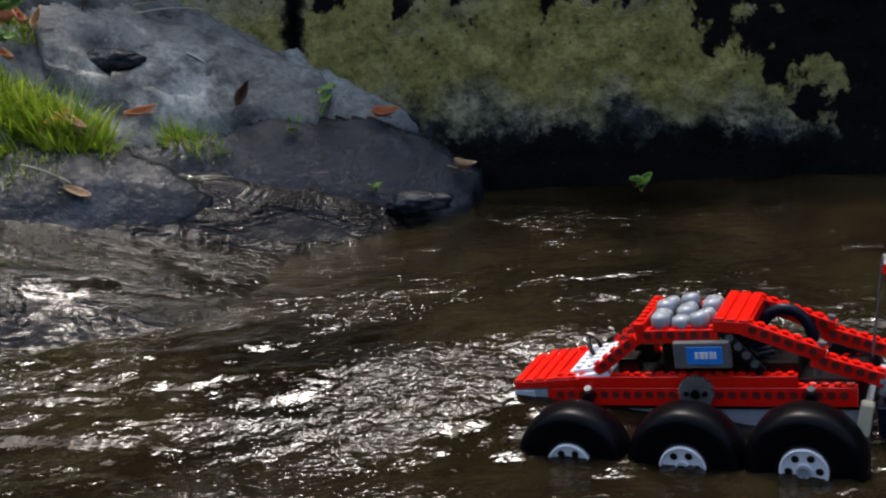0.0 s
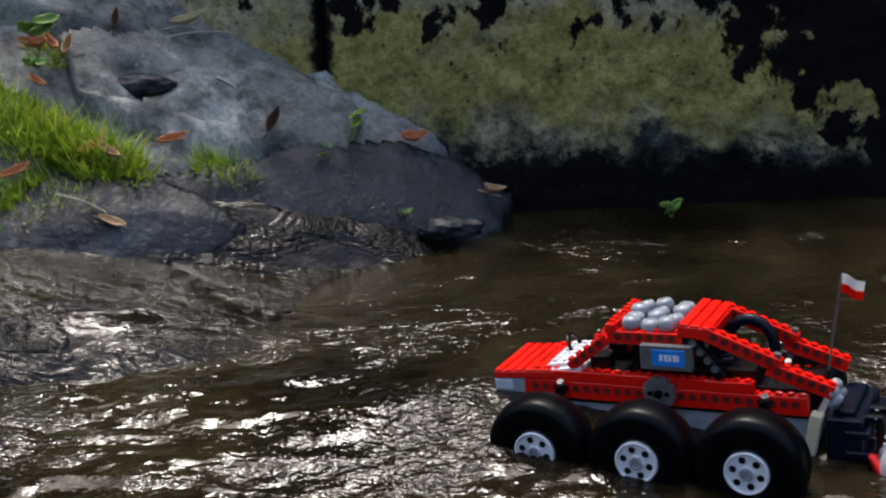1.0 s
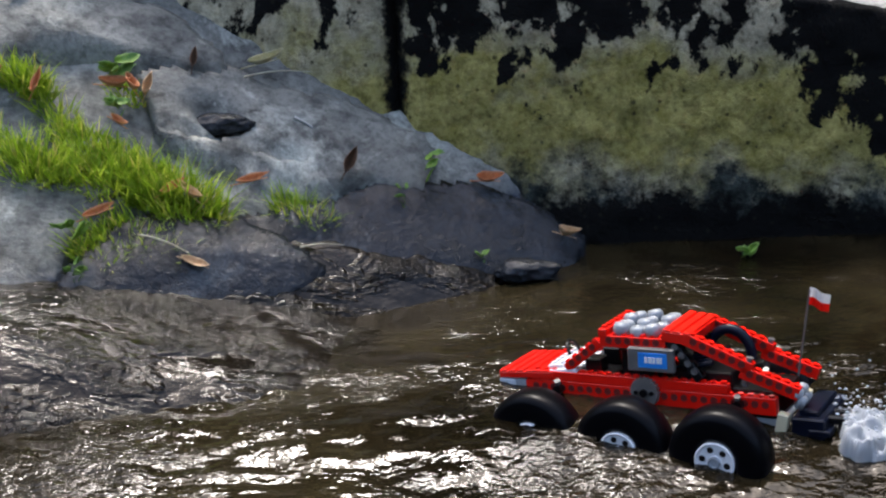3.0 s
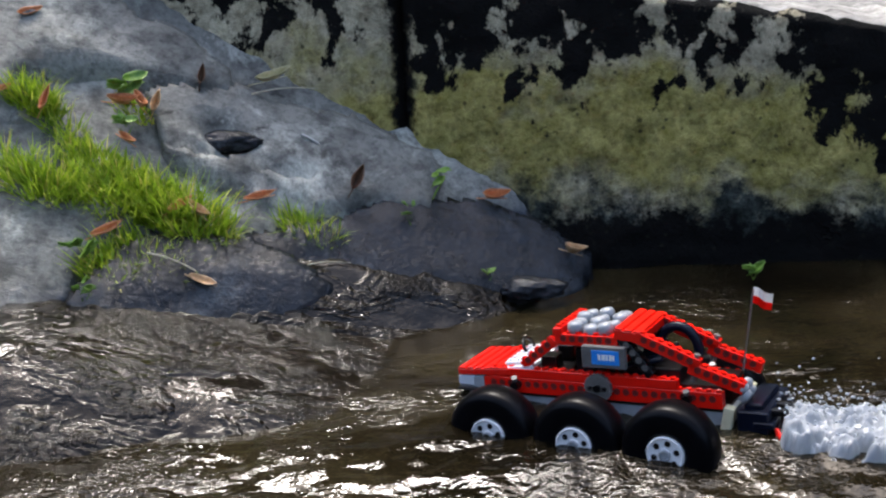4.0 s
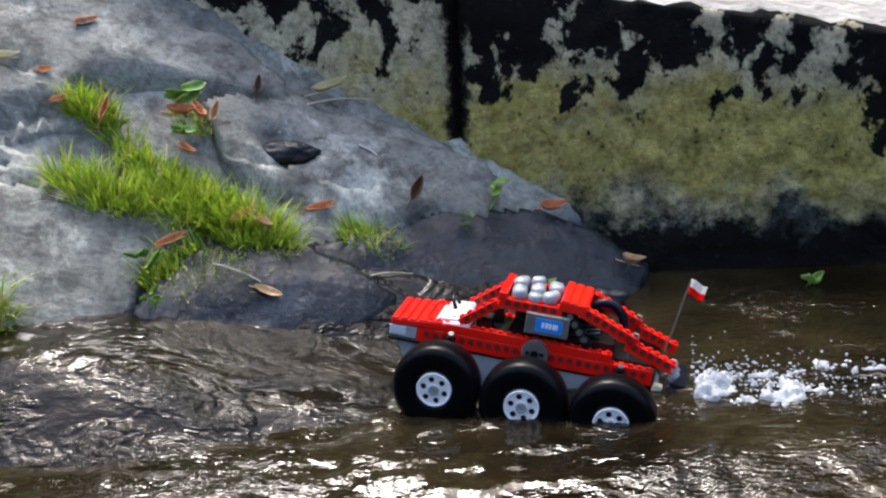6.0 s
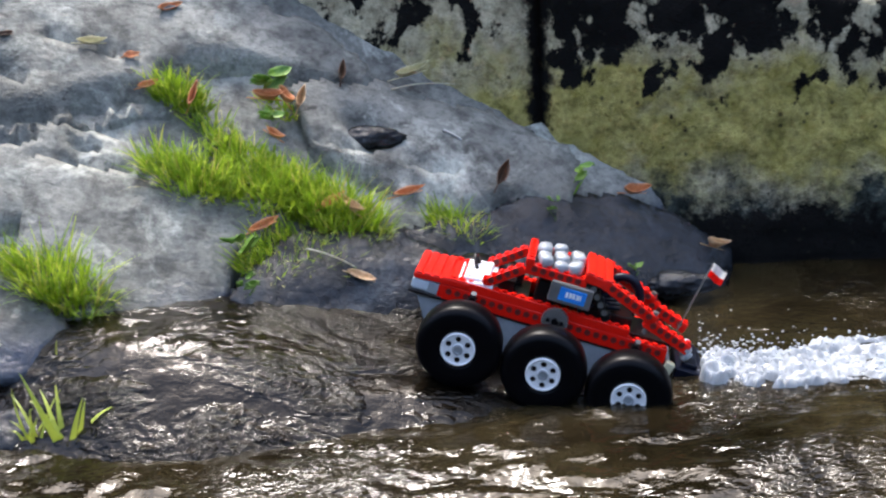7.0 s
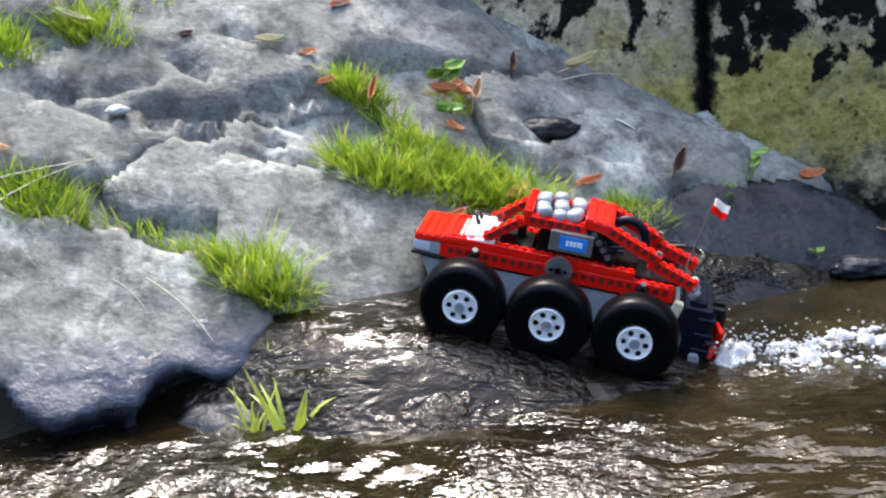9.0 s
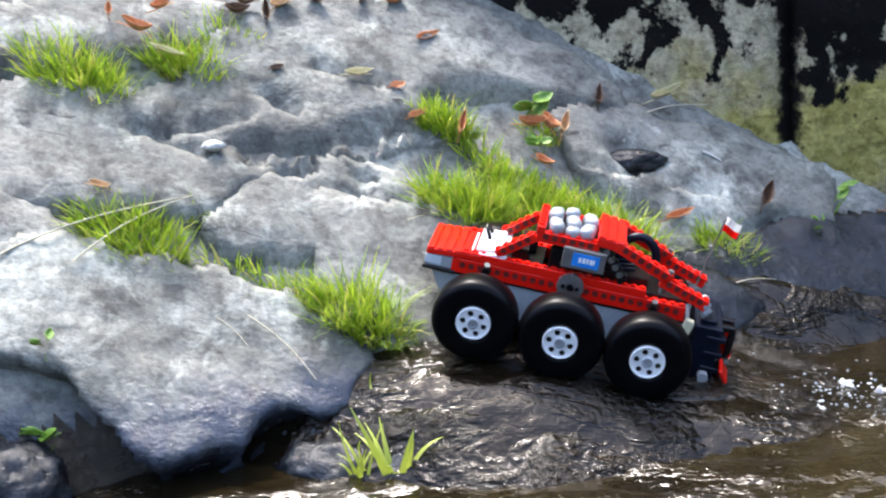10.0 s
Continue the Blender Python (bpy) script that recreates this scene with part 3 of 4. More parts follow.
def leaf_mesh(length, width, curl, seed, tip=0.5):
    rnd = random.Random(seed)
    bm = bmesh.new()
    nx, ny = 12, 6
    rows = []
    for i in range(nx + 1):
        t = i / nx
        w = width * (math.sin(math.pi * min(1, t * 0.97 + 0.02)) ** 0.8) * (1 - tip * t * 0.4)
        row = []
        for j in range(ny + 1):
            s = j / ny * 2 - 1
            z = curl * length * ((t - 0.45) ** 2 * 2.2 + (s * s) * 0.55 * w / width) + 0.05 * width * math.sin(9 * t + seed) * s
            row.append(bm.verts.new((length * (t - 0.5), s * w * 0.5 * (1 - 0.3 * abs(curl)), z)))
        rows.append(row)
    for a, b in zip(rows, rows[1:]):
        for j in range(ny):
            bm.faces.new((a[j], a[j + 1], b[j + 1], b[j]))
    # midrib and stalk
    tube(bm, 0.0006, length * 1.15, pose(-length * 0.08, 0, 0.0006, 0, 90, 0), 5)
    bmesh.ops.solidify(bm, geom=[f for f in bm.faces if len(f.verts) == 4 and f.calc_area() > 1e-7], thickness=0.0005)
    return bm


def fallen_leaf(x, y, length, width, turn, material, label, seed, curl=0.35, lift=0.004, z=None):
    ob = part("fallen_leaf", leaf_mesh(length, width, curl, seed), material, smooth=True)
    tilt = NORMAL.to_track_quat("Z", "Y").to_matrix().to_4x4()
    zz = plane(x, y) if z is None else z
    ob.matrix_world = Matrix.Translation((x, y, zz + lift)) @ (tilt if z is None else Matrix.Identity(4)) @ pose(0, 0, 0, 0, 0, turn)
    return tagged(ob, label, "leaf", "fallen leaves")


def stick(x, y, length, turn, r, material, label, lift=0.004, name="twig", bow=0.06):
    bm = bmesh.new()
    prof = []
    n = 10
    for k in range(n + 1):
        t = k / n
        c = Vector((length * (t - 0.5), bow * length * math.sin(math.pi * t), 0.08 * r * math.sin(7 * t)))
        prof.append([bm.verts.new(c + Vector((0, math.cos(a), math.sin(a))) * r * (1.1 - 0.6 * t)) for a in (0, 1.26, 2.51, 3.77, 5.03)])
    for a, b in zip(prof, prof[1:]):
        for k in range(5):
            bm.faces.new((a[k], a[(k + 1) % 5], b[(k + 1) % 5], b[k]))
    ob = part(name, bm, material, smooth=True)
    tilt = NORMAL.to_track_quat("Z", "Y").to_matrix().to_4x4()
    ob.matrix_world = Matrix.Translation((x, y, plane(x, y) + lift)) @ tilt @ pose(0, 0, 0, 0, 0, turn)
    return tagged(ob, label, "twig")


def weed(x, y, z, leaves, height, size, seed, label, name="weed"):
    """A small broad-leaved plant: a stem and leaves of its own."""
    rnd = random.Random(seed)
    root = new(name)
    root.location = (x, y, z)
    tops = []
    for k in range(leaves):
        a = rnd.uniform(0, 6.28)
        lean = Vector((0.5 * math.cos(a), 0.4 * math.sin(a) - 0.15, 1)).normalized()
        L = height * rnd.uniform(0.5, 1.0)
        bm = bmesh.new()
        blade(bm, Vector((0, 0, -0.006)), lean, L, 0.0011, 0.15, a, 5)
        part("stem", bm, LEAF_GREEN, root)
        tops.append((lean * L, a))
    for p, a in tops:
        lf = part("leaf", leaf_mesh(size * rnd.uniform(0.7, 1.1), size * 0.6, 0.3, seed), LEAF_GREEN, root, smooth=True)
        lf.matrix_local = Matrix.Translation(p - Vector((0, 0, 0.1 * height))) @ pose(0, 0, 0, rnd.uniform(20, 60), rnd.uniform(-40, 10), math.degrees(a))
    return tagged(root, label, "plant")


def reed(x, y, z, count, height, width, seed, label):
    """A tuft of broad arching blades, each a part."""
    rnd = random.Random(seed)
    root = new("water_plant")
    root.location = (x, y, z)
    for _ in range(count):
        a = rnd.uniform(0, 6.28)
        bm = bmesh.new()
        lean = Vector((0.32 * math.cos(a), 0.25 * math.sin(a) - 0.05, 1)).normalized()
        blade(bm, Vector((rnd.gauss(0, 0.004), rnd.gauss(0, 0.003), -0.01)), lean, height * rnd.uniform(0.6, 1.1), width * rnd.uniform(0.7, 1.1), rnd.uniform(0.1, 0.75), rnd.uniform(-0.6, 0.6), 8)
        part("blade", bm, GRASS, root)
    return tagged(root, label, "plant")


grass_tuft(-0.567, 1.101, 0.041, 0.018, 0.074, 430, 1, "large bright green grass tuft in a rock joint")
grass_tuft(-0.618, 1.108, 0.030, 0.013, 0.045, 80, 2, "fresh green grass tuft growing in a rock joint")
grass_tuft(-0.663, 1.112, 0.030, 0.013, 0.026, 30, 22, "thin sparse green grass in a rock joint")
grass_tuft(-0.698, 1.108, 0.032, 0.014, 0.026, 22, 23, "thin sparse green grass in a rock joint")
grass_tuft(-0.775, 1.106, 0.051, 0.023, 0.051, 330, 3, "fresh green grass tuft growing in a rock joint")
grass_tuft(-0.729, 1.149, 0.016, 0.012, 0.023, 40, 4, "fresh green grass tuft growing in a rock joint")
grass_tuft(-0.849, 1.229, 0.054, 0.024, 0.057, 380, 5, "fresh green grass tuft growing in a rock joint")
grass_tuft(-0.749, 1.275, 0.041, 0.018, 0.051, 300, 6, "fresh green grass tuft growing in a rock joint")
grass_tuft(-0.716, 1.321, 0.032, 0.014, 0.040, 120, 7, "yellowing grass tuft among dead leaves")
grass_tuft(-0.497, 1.310, 0.031, 0.014, 0.045, 260, 8, "fresh green grass tuft growing in a rock joint")
grass_tuft(-0.476, 1.232, 0.046, 0.020, 0.060, 420, 9, "fresh green grass tuft growing in a rock joint")
grass_tuft(-0.416, 1.241, 0.041, 0.018, 0.051, 300, 10, "fresh green grass tuft growing in a rock joint")
grass_tuft(-0.333, 1.252, 0.051, 0.023, 0.062, 460, 11, "fresh green grass tuft growing in a rock joint")
grass_tuft(-0.374, 1.248, 0.032, 0.014, 0.045, 200, 24, "fresh green grass tuft growing in a rock joint")
grass_tuft(-0.216, 1.284, 0.032, 0.014, 0.040, 170, 12, "small green grass tuft beside a dead leaf")
grass_tuft(-0.366, 1.204, 0.046, 0.020, 0.045, 260, 13, "fresh green grass tuft growing in a rock joint")
grass_tuft(-0.398, 1.180, 0.030, 0.013, 0.045, 120, 14, "fresh green grass tuft growing in a rock joint")
grass_tuft(-0.460, 1.291, 0.024, 0.012, 0.034, 60, 15, "fresh green grass tuft growing in a rock joint")
grass_tuft(-0.431, 1.274, 0.035, 0.016, 0.034, 240, 41, "fresh green grass tuft growing in a rock joint")
grass_tuft(-0.383, 1.265, 0.041, 0.018, 0.043, 280, 42, "fresh green grass tuft growing in a rock joint")
grass_tuft(-0.400, 1.338, 0.024, 0.012, 0.020, 80, 43, "thin sparse green grass in a rock joint")
fallen_leaf(-0.305, 1.186, 0.0289, 0.0119, -35, LEAF_TAN, "tan dead leaf on a wet rock", 1, 0.3, 0.014)
fallen_leaf(-0.320, 1.248, 0.0306, 0.011, -55, LEAF_TAN, "tan curled dead leaf at a grass tuft", 2, 0.75, 0.0084)
fallen_leaf(-0.265, 1.286, 0.0357, 0.011, 5, LEAF_ORANGE, "orange dead leaf beside the grass", 3, 0.45, 0.0042)
fallen_leaf(-0.338, 1.248, 0.0289, 0.0127, 20, LEAF_ORANGE, "orange-brown dead leaf in the grass", 4, 0.6, 0.007)
fallen_leaf(-0.171, 1.331, 0.0306, 0.0187, 50, LEAF_BROWN, "dark brown dead leaf standing on edge", 5, 0.9, 0.0084)
fallen_leaf(-0.027, 1.374, 0.0306, 0.017, -10, LEAF_ORANGE, "rust-red dead leaf at the wall foot", 6, 0.75, 0.0042)
fallen_leaf(0.056, 1.350, 0.0238, 0.011, -30, LEAF_TAN, "tan curled leaf stranded in the shallows", 7, 1.2, 0.0028)
fallen_leaf(-0.409, 1.326, 0.0323, 0.0136, -15, LEAF_ORANGE, "orange dead leaf in a leaf heap", 8, 0.75, 0.0056)
fallen_leaf(-0.377, 1.332, 0.0255, 0.0153, 60, LEAF_TAN, "tan crumpled dead leaf in a leaf heap", 9, 1.05, 0.007)
fallen_leaf(-0.391, 1.328, 0.0255, 0.0136, -70, LEAF_ORANGE, "orange crumpled dead leaf in a leaf heap", 19, 1.05, 0.0084)
fallen_leaf(-0.480, 1.295, 0.0306, 0.0102, 60, LEAF_ORANGE, "orange dead leaf standing in grass", 10, 0.75, 0.0084)
fallen_leaf(-0.398, 1.293, 0.0221, 0.0102, -50, LEAF_ORANGE, "small red-orange dead leaf on rock", 11, 0.75, 0.0042)
fallen_leaf(-0.516, 1.382, 0.0272, 0.0127, 5, LEAF_ORANGE, "orange dead leaf on the upper rock", 12, 0.45, 0.0042)
fallen_leaf(-0.267, 1.409, 0.0425, 0.011, 10, LEAF_PALE, "pale yellow dead leaf at the wall foot", 13, 0.6, 0.0042)
fallen_leaf(-0.400, 1.203, 0.034, 0.0119, 15, LEAF_ORANGE, "brown-orange dead leaf in grass", 14, 0.45, 0.007)
fallen_leaf(-0.338, 1.381, 0.0255, 0.0119, 70, LEAF_BROWN, "brown dead leaf at the wall foot", 15, 0.75, 0.0042)
fallen_leaf(-0.583, 1.317, 0.0306, 0.011, -8, LEAF_PALE, "pale yellow dead leaf on rock", 16, 0.45, 0.0042)
fallen_leaf(-0.544, 1.319, 0.017, 0.0119, 0, LEAF_ORANGE, "small orange dead leaf on rock", 17, 0.45, 0.0042)
fallen_leaf(-0.524, 1.296, 0.0221, 0.0102, 10, LEAF_ORANGE, "orange dead leaf by a crack", 18, 0.45, 0.0042)
fallen_leaf(-0.795, 1.275, 0.034, 0.0119, -40, LEAF_ORANGE, "orange dead leaf in the upper grass", 20, 0.75, 0.0126)
fallen_leaf(-0.776, 1.307, 0.0289, 0.0136, 20, LEAF_ORANGE, "orange dead leaf in the upper grass", 21, 0.75, 0.0126)
fallen_leaf(-0.825, 1.285, 0.017, 0.0102, 80, LEAF_ORANGE, "small orange dead leaf in the upper grass", 22, 0.75, 0.0105)
fallen_leaf(-0.764, 1.267, 0.0425, 0.0068, -35, LEAF_PALE, "pale dead blade lying on rock", 23, 0.3, 0.0084)
fallen_leaf(-0.664, 1.363, 0.034, 0.0187, 20, LEAF_TAN, "tan dead leaf litter on the upper rock", 24, 0.6, 0.0042)
fallen_leaf(-0.801, 1.123, 0.0204, 0.0102, -30, LEAF_TAN, "tan dead leaf in a grass tuft", 25, 0.6, 0.0112)
fallen_leaf(-0.662, 1.294, 0.0153, 0.0085, 0, LEAF_BROWN, "small red-brown leaf on rock", 26, 0.45, 0.0042)
fallen_leaf(-0.697, 1.351, 0.0272, 0.0127, 10, LEAF_BROWN, "dead leaf in the litter at the top of the bank", 30, 0.75, 0.0042)
fallen_leaf(-0.630, 1.380, 0.0272, 0.0127, -30, LEAF_ORANGE, "dead leaf in the litter at the top of the bank", 31, 0.75, 0.0042)
fallen_leaf(-0.585, 1.400, 0.0272, 0.0127, 60, LEAF_BROWN, "dead leaf in the litter at the top of the bank", 32, 0.75, 0.0042)
fallen_leaf(-0.679, 1.344, 0.0272, 0.0127, 80, LEAF_BROWN, "dead leaf in the litter at the top of the bank", 33, 0.75, 0.0042)
fallen_leaf(-0.550, 1.409, 0.0272, 0.0127, 5, LEAF_ORANGE, "dead leaf in the litter at the top of the bank", 34, 0.75, 0.0042)
fallen_leaf(-0.707, 1.337, 0.0272, 0.0127, -20, LEAF_BROWN, "dead leaf in the litter at the top of the bank", 35, 0.75, 0.0042)
stick(-0.220, 1.361, 0.022, -45, 0.0018, STONE_PALE, "short pale twig on rock", 0.006)
stick(-0.334, 1.188, 0.05, -35, 0.0011, STRAW, "thin brown stalk on a wet rock", 0.02)
stick(-0.251, 1.401, 0.075, -3, 0.001, STRAW, "thin pale stalk at the wall foot", 0.006)
stick(-0.191, 1.249, 0.045, -8, 0.0008, STRAW, "thin straw on the wet rock", 0.006)
stick(-0.816, 1.075, 0.23, 12, 0.0012, STRAW, "long dry grass stalk lying on rock", 0.01)
stick(-0.632, 1.049, 0.085, -62, 0.0009, STRAW, "thin dry stalk on the boulder", 0.008)
stick(-0.675, 1.048, 0.04, -60, 0.0007, STRAW, "thin dry stalk on the boulder", 0.008)
stick(-0.766, 1.099, 0.13, 22, 0.001, STRAW, "dry grass stalk below a tuft", 0.012)
weed(-0.406, 1.335, 0.200, 5, 0.03, 0.03, 1, "bright green broad-leaved weed at the wall foot")
weed(-0.092, 1.358, 0.085, 3, 0.035, 0.018, 2, "thin green sprig at the wall foot")
weed(-0.112, 1.322, 0.064, 3, 0.03, 0.012, 3, "thin green sprig on the wet rock")
weed(-0.033, 1.295, 0.008, 3, 0.018, 0.012, 4, "small green sprig at the waterline")
weed(-0.415, 1.174, 0.072, 6, 0.035, 0.022, 5, "green broad-leaved weed below the grass")
weed(-0.409, 1.144, 0.046, 4, 0.04, 0.016, 15, "drooping green weed beside the dark rock")
weed(-0.401, 1.305, 0.174, 5, 0.02, 0.02, 6, "low green weed among dead leaves")
weed(0.244, 1.317, 0.000, 5, 0.012, 0.02, 7, "small green plant at the waterline of the wall")
reed(-0.550, 1.046, 0.026, 9, 0.045, 0.0018, 8, "green sprig growing between the boulders")
reed(-0.528, 0.966, -0.018, 14, 0.080, 0.0042, 9, "green water plant with broad blades standing in the shallows")
reed(-0.558, 0.972, -0.018, 11, 0.085, 0.0020, 10, "green water plant with thin blades in the shallows")
weed(-0.820, 0.961, 0.020, 3, 0.03, 0.028, 11, "yellow-green broad-leaved weed at the boulder foot")
reed(-0.869, 0.989, 0.030, 7, 0.05, 0.0026, 12, "green weed at the boulder foot")
weed(-0.815, 0.987, 0.091, 2, 0.03, 0.016, 13, "yellow-green sprig on the boulder")


# ---- the truck: x to its rear, y to its far side, z up from the axles ----
K = 1.05 * 0.001
HALF = 29.5


def tm(bm):
    bmesh.ops.transform(bm, matrix=Matrix.Diagonal((K, K, K, 1)), verts=bm.verts)
    return bm


def tpart(name, bm, material, parent, label="", smooth=False):
    return part(name, tm(bm), material, parent, label, smooth)


def studs(bm, m, n, pitch=7.6, rows=1, x0=0.0, y0=0.0, z=0.0):
    for i in range(n):
        for j in range(rows):
            tube(bm, 2.4, 1.8, m @ Matrix.Translation((x0 + i * pitch, y0 + j * pitch, z + 0.8)), 12)


def beam(parent, name, length, m, material=RED, holes=True, width=7.6, height=9.2):
    """A studded beam with a row of flat, rimmed pin-hole discs on both sides, from 0 to length along x."""
    bm = bmesh.new()
    n = max(1, round(length / 7.6))
    box(bm, 0, length, 0, width, 0, height, 0.35, m)
    studs(bm, m, n, length / n, 1, length / n / 2, width / 2, height)
    b = tpart(name, bm, material, parent)
    if holes:
        bm = bmesh.new()
        for k in range(1, n):
            for y in (-0.12, width + 0.12):
                turn = 90 if y < 0 else -90
                lathe(bm, [(2.7, 0.0), (2.7, 0.35), (2.3, 0.35), (2.3, -0.02), (0.01, -0.02)], 12, m @ pose(k * length / n, y, height * 0.62, turn, 0, 0))
        tpart("pin_hole", bm, GREY_DARK if material is BLACK else HOLE_SHADE, b, "flat pin-hole discs, shade painted into the red ones")["kind"] = "stuff"
    return b


# the red plastic darkened, so the discs carry a hole's shade as colour
HOLE_SHADE = spotted("hole_shade", (0.11, 0.004, 0.003), (0.17, 0.008, 0.005), 60, 0.6)


def slope_pose(x0, z0, x1, z1, y):
    a = math.degrees(math.atan2(z1 - z0, x1 - x0))
    return pose(x0, y, z0, 0, -a, 0), math.hypot(x1 - x0, z1 - z0)


def build_truck():
    truck = new("toy_truck")
    tagged(truck, "red plastic brick toy truck with six black balloon tyres, wading", "toy truck")
    # grey hull
    bm = bmesh.new()
    y0, y1 = 3, 2 * HALF - 3
    prof = [(-122, 12), (-108, -14), (-60, -20), (60, -20), (100, -12), (104, 12)]
    a = [bm.verts.new((x, y0, z)) for x, z in prof]
    b = [bm.verts.new((x, y1, z)) for x, z in prof]
    bm.faces.new(a)
    bm.faces.new(b[::-1])
    for k in range(6):
        bm.faces.new((a[k], b[k], b[(k + 1) % 6], a[(k + 1) % 6]))
    bmesh.ops.recalc_face_normals(bm, faces=bm.faces)
    bmesh.ops.bevel(bm, geom=list(bm.edges), offset=1.0, segments=2, affect="EDGES")
    tpart("hull", bm, GREY, truck, "light grey hull")
    bm = bmesh.new()
    box(bm, -127, 100, 1.5, 2 * HALF - 1.5, 10.6, 13.4, 0.4)
    tpart("chassis_plate", bm, BLACK, truck, "black chassis plate")
    # side beams, near and far
    for y in (0, 2 * HALF - 7.6):
        beam(truck, "side_beam", 199.5, pose(-102.5, y, 13.2), height=12.5)
        beam(truck, "sill_beam", 159.6, pose(-98, y, 25.8), holes=False, height=7.6)
        # cab frame
        m, L = slope_pose(-66, 33, -36, 56, y + 1)
        beam(truck, "windscreen_pillar", L, m, height=7.5)
        beam(truck, "roof_beam", 53.2, pose(-38, y + 1, 56), height=9.0)
        m, L = slope_pose(14, 62, 38, 33, y + 1.2)
        beam(truck, "rear_pillar", L, m, BLACK, height=7.0)
        m, L = slope_pose(28, 62, 78, 42, y)
        beam(truck, "roll_bar", L, m, height=9.2)
        m, L = slope_pose(70, 40, 112, 26, y)
        beam(truck, "tail_beam", L, m, height=9.2)
        bm = bmesh.new()
        tube(bm, 2.6, 22, pose(76, y + 3.8, 44, 0, 12, 0), 10)
        tpart("damper", bm, GREY_DARK, truck, "dark grey damper")
    # bonnet of ribbed plates
    bm = bmesh.new()
    m = pose(-127, 0, 24.8, 0, -3.5, 0)
    box(bm, 0, 48, -0.6, 2 * HALF + 0.6, 0, 5, 0.5, m)
    bonnet = tpart("bonnet", bm, RED, truck)
    for k in range(6):
        bm = bmesh.new()
        box(bm, 0.6 + k * 7.7, 6.6 + k * 7.7, -0.4, 2 * HALF + 0.4, 4.6, 6.6, 0.5, m)
        tpart("bonnet_rib", bm, RED, bonnet)
    bm = bmesh.new()
    box(bm, -104, -96, 0.2, 2 * HALF - 0.2, 13, 25, 0.4)
    tpart("front_bulkhead", bm, RED, truck)
    bm = bmesh.new()
    box(bm, -126.5, -104, 0.4, 2 * HALF - 0.4, 14.5, 25.0, 0.6)
    grille = tpart("grille", bm, GREY, truck, "grey front grille")
    for y in (1, 2 * HALF - 13):
        bm = bmesh.new()
        box(bm, -127.6, -113, y - 1.2, y + 12, 16.2, 24, 0.6)
        tpart("headlight", bm, CLEAR, grille, "clear headlight block")
    bm = bmesh.new()
    box(bm, -128.5, -100, -1.2, 2 * HALF + 1.2, 11.4, 14.2, 0.5)
    tpart("bumper", bm, BLACK, truck, "black front bumper")
    # white scuttle and black dash
    bm = bmesh.new()
    box(bm, 0, 32, 1, 2 * HALF - 1, 0, 3.4, 0.5, pose(-91, 0, 29.5, 0, -7, 0))
    box(bm, 6, 28, 5, 2 * HALF - 5, 3.2, 6.4, 0.5, pose(-91, 0, 29.5, 0, -7, 0))
    studs(bm, pose(-91, 0, 29.5, 0, -7, 0), 3, 7.6, 6, 10, 9.5, 6.4)
    tpart("scuttle", bm, WHITE, truck, "white plates behind the bonnet")
    bm = bmesh.new()
    lathe(bm, [(8.5, -1.6), (10.5, 0), (8.5, 1.6), (7.4, 0), (8.5, -1.6)], 20, pose(-78, HALF + 8, 40, 0, 62, 0))
    tpart("steering_wheel", bm, BLACK, truck, "black steering wheel", True)
    bm = bmesh.new()
    box(bm, -60, -28, 4, 2 * HALF - 4, 26, 33, 0.6)
    box(bm, -56, -42, 10, 24, 33, 43, 0.8)
    box(bm, -50, -36, 32, 48, 33, 46, 0.8)
    tpart("dashboard", bm, BLACK, truck, "black cab fittings")
    bm = bmesh.new()
    box(bm, -24, -6, 8, 2 * HALF - 8, 30, 52, 1.0)
    box(bm, -10, -4, 8, 2 * HALF - 8, 44, 60, 1.0)
    box(bm, 16, 62, 9, 2 * HALF - 9, 28, 40, 1.0)
    tpart("engine_block", bm, BLACK, truck, "black motor and seat block")
    bm = bmesh.new()
    for k in range(5):
        tube(bm, 1.9, 30, pose(34 + 0.0 * k, 8 + 10 * k, 44, 0, 78, 0), 10)
    tpart("linkage", bm, NAVY, truck, "dark blue rods")
    # display on the side
    bm = bmesh.new()
    box(bm, -13.5, 23, -4.6, 0.6, 40.5, 58.5, 0.8)
    display = tpart("display", bm, GREY_DARK, truck, "dark grey panel with a blue label")
    bm = bmesh.new()
    box(bm, -5, 18, -5.0, -4.3, 43.6, 55.4, 0.3)
    tpart("label", bm, BLUE, display, "bright blue label")
    for k, w in enumerate((2.2, 2.6, 2.2, 2.6, 1.2)):
        bm = bmesh.new()
        x = 0.5 + k * 3.1
        box(bm, x, x + w, -5.35, -4.8, 47.4, 52.0, 0.1)
        tpart("letter_bar", bm, WHITE, display)
    # big gear on the flank
    for y, s in ((-3.2, 1), (2 * HALF + 3.2, -1)):
        bm = bmesh.new()
        pr = []
        teeth = 24
        for k in range(teeth * 4):
            a = 2 * math.pi * k / (teeth * 4)
            pr.append((11.6 if k % 4 < 2 else 10.4, a))
        f = [bm.verts.new((r * math.cos(a), -2.2, r * math.sin(a))) for r, a in pr]
        g = [bm.verts.new((r * math.cos(a), 2.2, r * math.sin(a))) for r, a in pr]
        bm.faces.new(f)
        bm.faces.new(g[::-1])
        for k in range(len(f)):
            bm.faces.new((f[k], f[k - 1], g[k - 1], g[k]))
        bmesh.ops.recalc_face_normals(bm, faces=bm.faces)
        bmesh.ops.translate(bm, vec=(-1.6, y, 24), verts=bm.verts)
